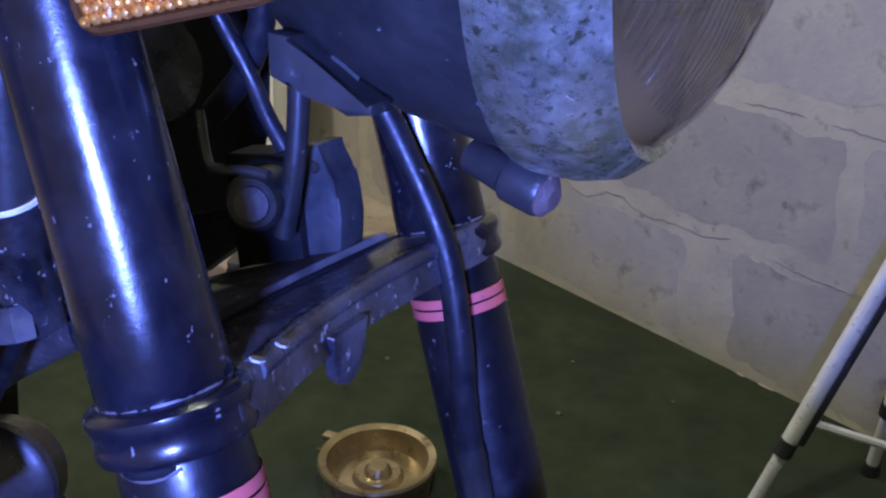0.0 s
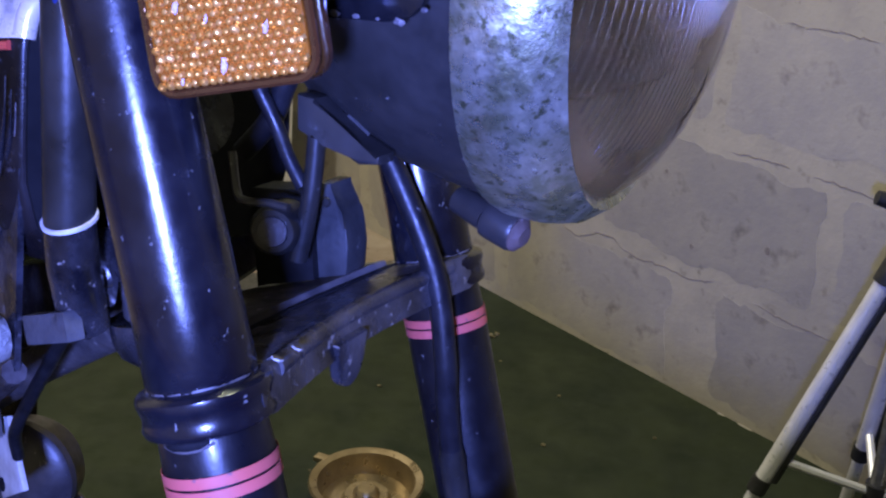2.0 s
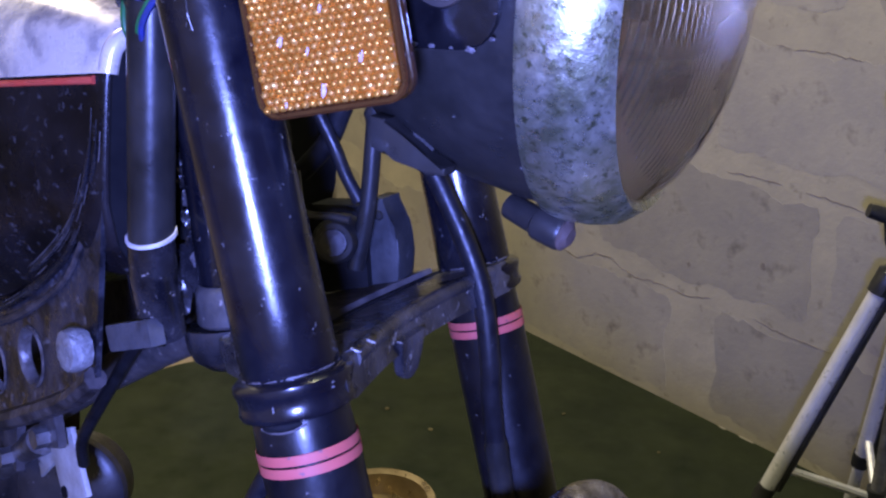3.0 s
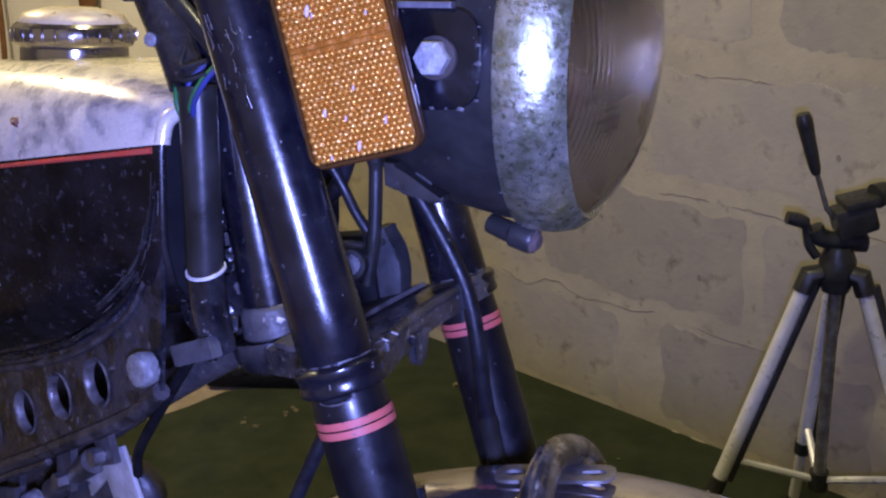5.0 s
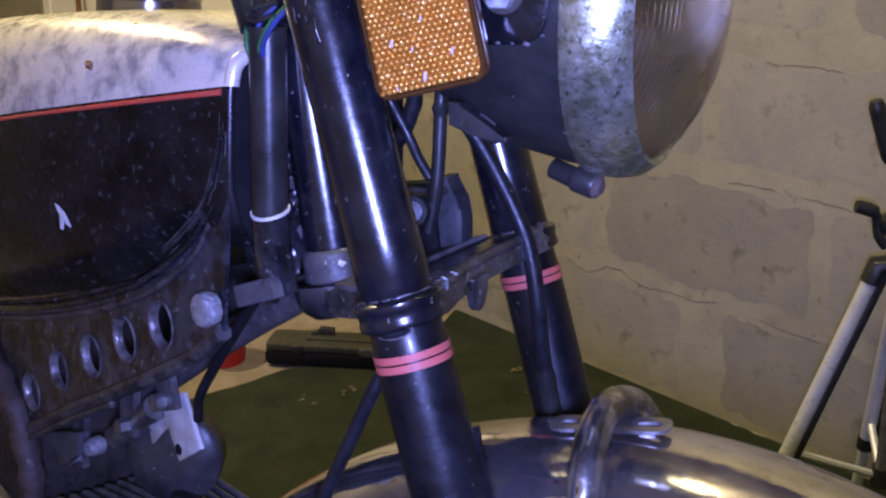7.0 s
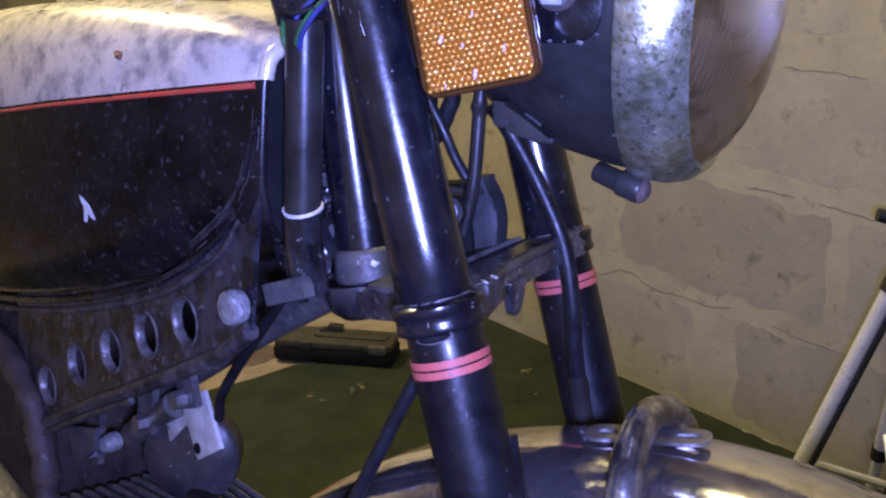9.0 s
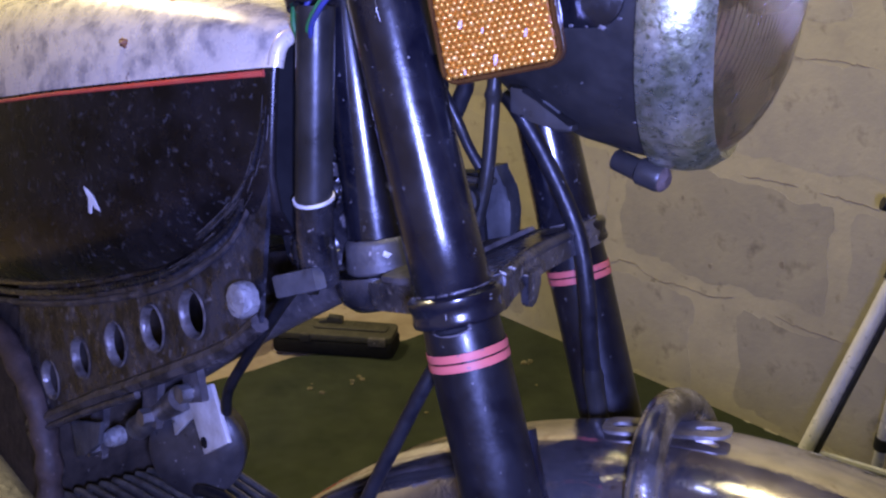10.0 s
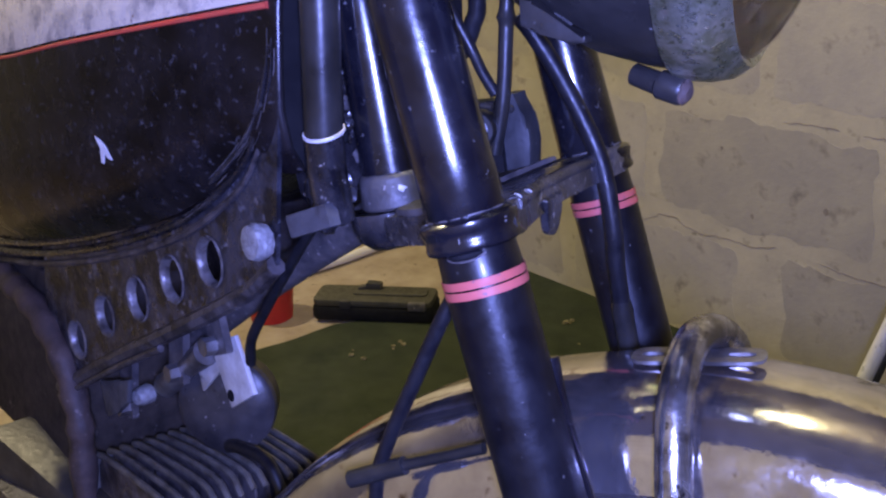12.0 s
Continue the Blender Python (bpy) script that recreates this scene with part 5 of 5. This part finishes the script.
        part("fin_edge", tube(bmesh.new(), smooth_path([(x, q, z) for x, z in out[:5]], 3), 0.0025, 8), M_FIN, fin, "pale worn fin edge", True, MB)
    part("engine_case", block(bmesh.new(), (0.34, 0.20, 0.26), pose(-0.37, 0, 0.37), 0.03), M_RUST, BIKE, "greasy dark engine case", True, MB)
    part("rocker_cover", block(bmesh.new(), (0.15, 0.07, 0.10), pose(-0.420, -0.045, 0.470, 0, 10, 8), 0.016), M_COVER, BIKE, "oily pale alloy engine cover", True, MB)
    # curved engine cradle on the near side
    part("cradle_strut", tube(bmesh.new(), smooth_path([(-0.50, -0.062, 0.655), (-0.462, -0.062, 0.651), (-0.416, -0.062, 0.644), (-0.372, -0.062, 0.622), (-0.345, -0.062, 0.585), (-0.342, -0.062, 0.545), (-0.345, -0.062, 0.46)], 6), [0.0095 + 0.0012 * math.sin(k * 1.7) for k in range(37)], 14), M_FLAKY, BIKE, "greasy brown curved frame strut", True, MB)
    part("battery_side", block(bmesh.new(), (0.24, 0.12, 0.17), pose(-0.50, 0.01, 0.585, 0, 4, 0), 0.015), M_GREASE, BIKE, "dark greasy casing behind the strut", True, MB)
    part("centre_stand", tube(bmesh.new(), [(-0.36, -0.1, 0.26), (-0.38, -0.13, 0.018)], 0.012, 12), M_BLACKDUST, BIKE, "", True, MB)
    part("centre_stand", tube(bmesh.new(), [(-0.36, 0.1, 0.26), (-0.38, 0.13, -0.010)], 0.012, 12), M_BLACKDUST, BIKE, "", True, MB)


horn_and_engine()

# ---- wall blocks ----
def wobble(w, h, seed):
    """A block face with a wandering, chipped outline."""
    out = []
    base = rounded(w, h, 0.014, 3)
    n = len(base)
    for k in range(n):
        a, b = Vector((*base[k], 0)), Vector((*base[(k + 1) % n], 0))
        m = max(1, int((b - a).length / 0.012))
        for j in range(m):
            p = a.lerp(b, j / m)
            d = noise.noise(Vector((p.x * 14 + seed * 7.3, p.y * 14, seed))) * 0.017 + noise.noise(Vector((p.x * 55, p.y * 55, seed * 3.1))) * 0.008
            out.append((p.x * (1 + 2 * d / w), p.y * (1 + 2 * d / h)))
    return out


def wall_blocks():
    random.seed(4)
    for row in range(6):
        off = -0.475 if row % 2 else -0.693
        for k in range(-8, 6):
            gap0, gap1 = random.uniform(0.014, 0.024), random.uniform(0.014, 0.024)
            if row == 0 and k in (0, -1):
                gap0, gap1 = (0.048, gap1) if k == 0 else (gap0, 0.044)
            x0, x1 = off + 0.45 * k + gap0, off + 0.45 * (k + 1) - gap1
            h = 0.225 - random.uniform(0.036, 0.058)
            bm = bmesh.new()
            prism(bm, wobble(x1 - x0, h, row * 12 + k), 0.012, I4)
            me = bpy.data.meshes.new("block")
            bmesh.ops.recalc_face_normals(bm, faces=bm.faces)
            bm.to_mesh(me)
            bm.free()
            me.materials.append(M_BLOCK)
            ob = new("block", me)
            ob.matrix_world = MW @ pose((x0 + x1) / 2, 0.1125 + 0.225 * row + random.uniform(-0.005, 0.005), 0.0155 + random.uniform(0, 0.0003), 0, 0, random.uniform(-0.4, 0.4))
            ob.parent = WALL


wall_blocks()


def cracks():
    """Thin wandering cracks where the mortar has parted from the blocks."""
    random.seed(8)
    runs = [(-1.02, -0.66, 0.214, 0.014), (-0.52, -0.2, 0.441, 0.004), (-0.66, -0.56, 0.442, 0.003), (-0.60, -0.46, 0.646, 0.004), (-0.15, 0.1, 0.662, 0.006), (0.0, 0.3, 0.222, 0.008), (-0.58, -0.44, 0.212, 0.006)]
    for k, (s0, s1, z, amp) in enumerate(runs):
        n = int((s1 - s0) / 0.004)
        pts = []
        for i in range(n + 1):
            s = s0 + (s1 - s0) * i / n
            pts.append((s, z + 1.6 * amp * noise.noise(Vector((s * 13, k, 0))) + 0.005 * noise.noise(Vector((s * 50, k, 3))) + 0.003 * noise.noise(Vector((s * 150, k, 7)))))
        bm = bmesh.new()
        up, lo = [], []
        for i, (s, y) in enumerate(pts):
            half = 0.0008 * max(0.15, 0.75 + 1.2 * noise.noise(Vector((s * 22, k, 9)))) * min(1, i / 4 + 0.1, (n - i) / 4 + 0.1)
            up.append(bm.verts.new((s, y + half, 0.0151)))
            lo.append(bm.verts.new((s, y - half, 0.0151)))
        for i in range(n):
            if noise.noise(Vector((pts[i][0] * 17, k * 3.3, 5))) > -0.62:
                bm.faces.new((lo[i], lo[i + 1], up[i + 1], up[i]))
        r = bmesh.ops.extrude_face_region(bm, geom=list(bm.faces))
        bmesh.ops.translate(bm, vec=(0, 0, 0.006), verts=[g for g in r["geom"] if isinstance(g, bmesh.types.BMVert)])
        part("crack", bm, M_CRACK, WALL, "dark crack along the mortar", False, MW)
    for s, y, r in ((-0.71, 0.267, 0.0035), (-0.573, 0.308, 0.005), (-0.776, 0.374, 0.003), (-0.35, 0.55, 0.004), (-0.95, 0.52, 0.003)):
        bm = bmesh.new()
        prism(bm, [(x * (1 + 0.4 * noise.noise(Vector((x * 300, q * 300, s)))), q * 1.3) for x, q in circle(0, 0, r, 10)], 0.004, pose(s, y, 0.0150))
        part("pit", bm, M_CRACK, WALL, "small dark pit in the wall", False, MW)


cracks()


def base_fillet():
    """Uneven spill of mortar along the foot of the wall."""
    bm = bmesh.new()
    rings = []
    for i in range(221):
        x = -1.15 + 2.65 * i / 220
        out = 0.006 + 0.008 * noise.noise(Vector((x * 7, 2.0, 0))) + 0.004 * noise.noise(Vector((x * 31, 5.0, 0)))
        up = 0.005 + 0.006 * noise.noise(Vector((x * 6, 9.0, 0))) + 0.004 * noise.noise(Vector((x * 40, 3.0, 0)))
        rings.append([bm.verts.new((x, y, z)) for y, z in ((0.0, 0.02), (0.0, 0.014 - out), (0.45 * up, 0.014 - 0.62 * out), (up, 0.0135), (up, 0.02))])
    for a, b in zip(rings, rings[1:]):
        for k in range(5):
            bm.faces.new((a[k], a[(k + 1) % 5], b[(k + 1) % 5], b[k]))
    bm.faces.new(rings[0])
    bm.faces.new(rings[-1][::-1])
    part("mortar_fillet", bm, M_BLOCK, WALL, "lumpy mortar spilt along the foot of the wall", True, MW)


base_fillet()
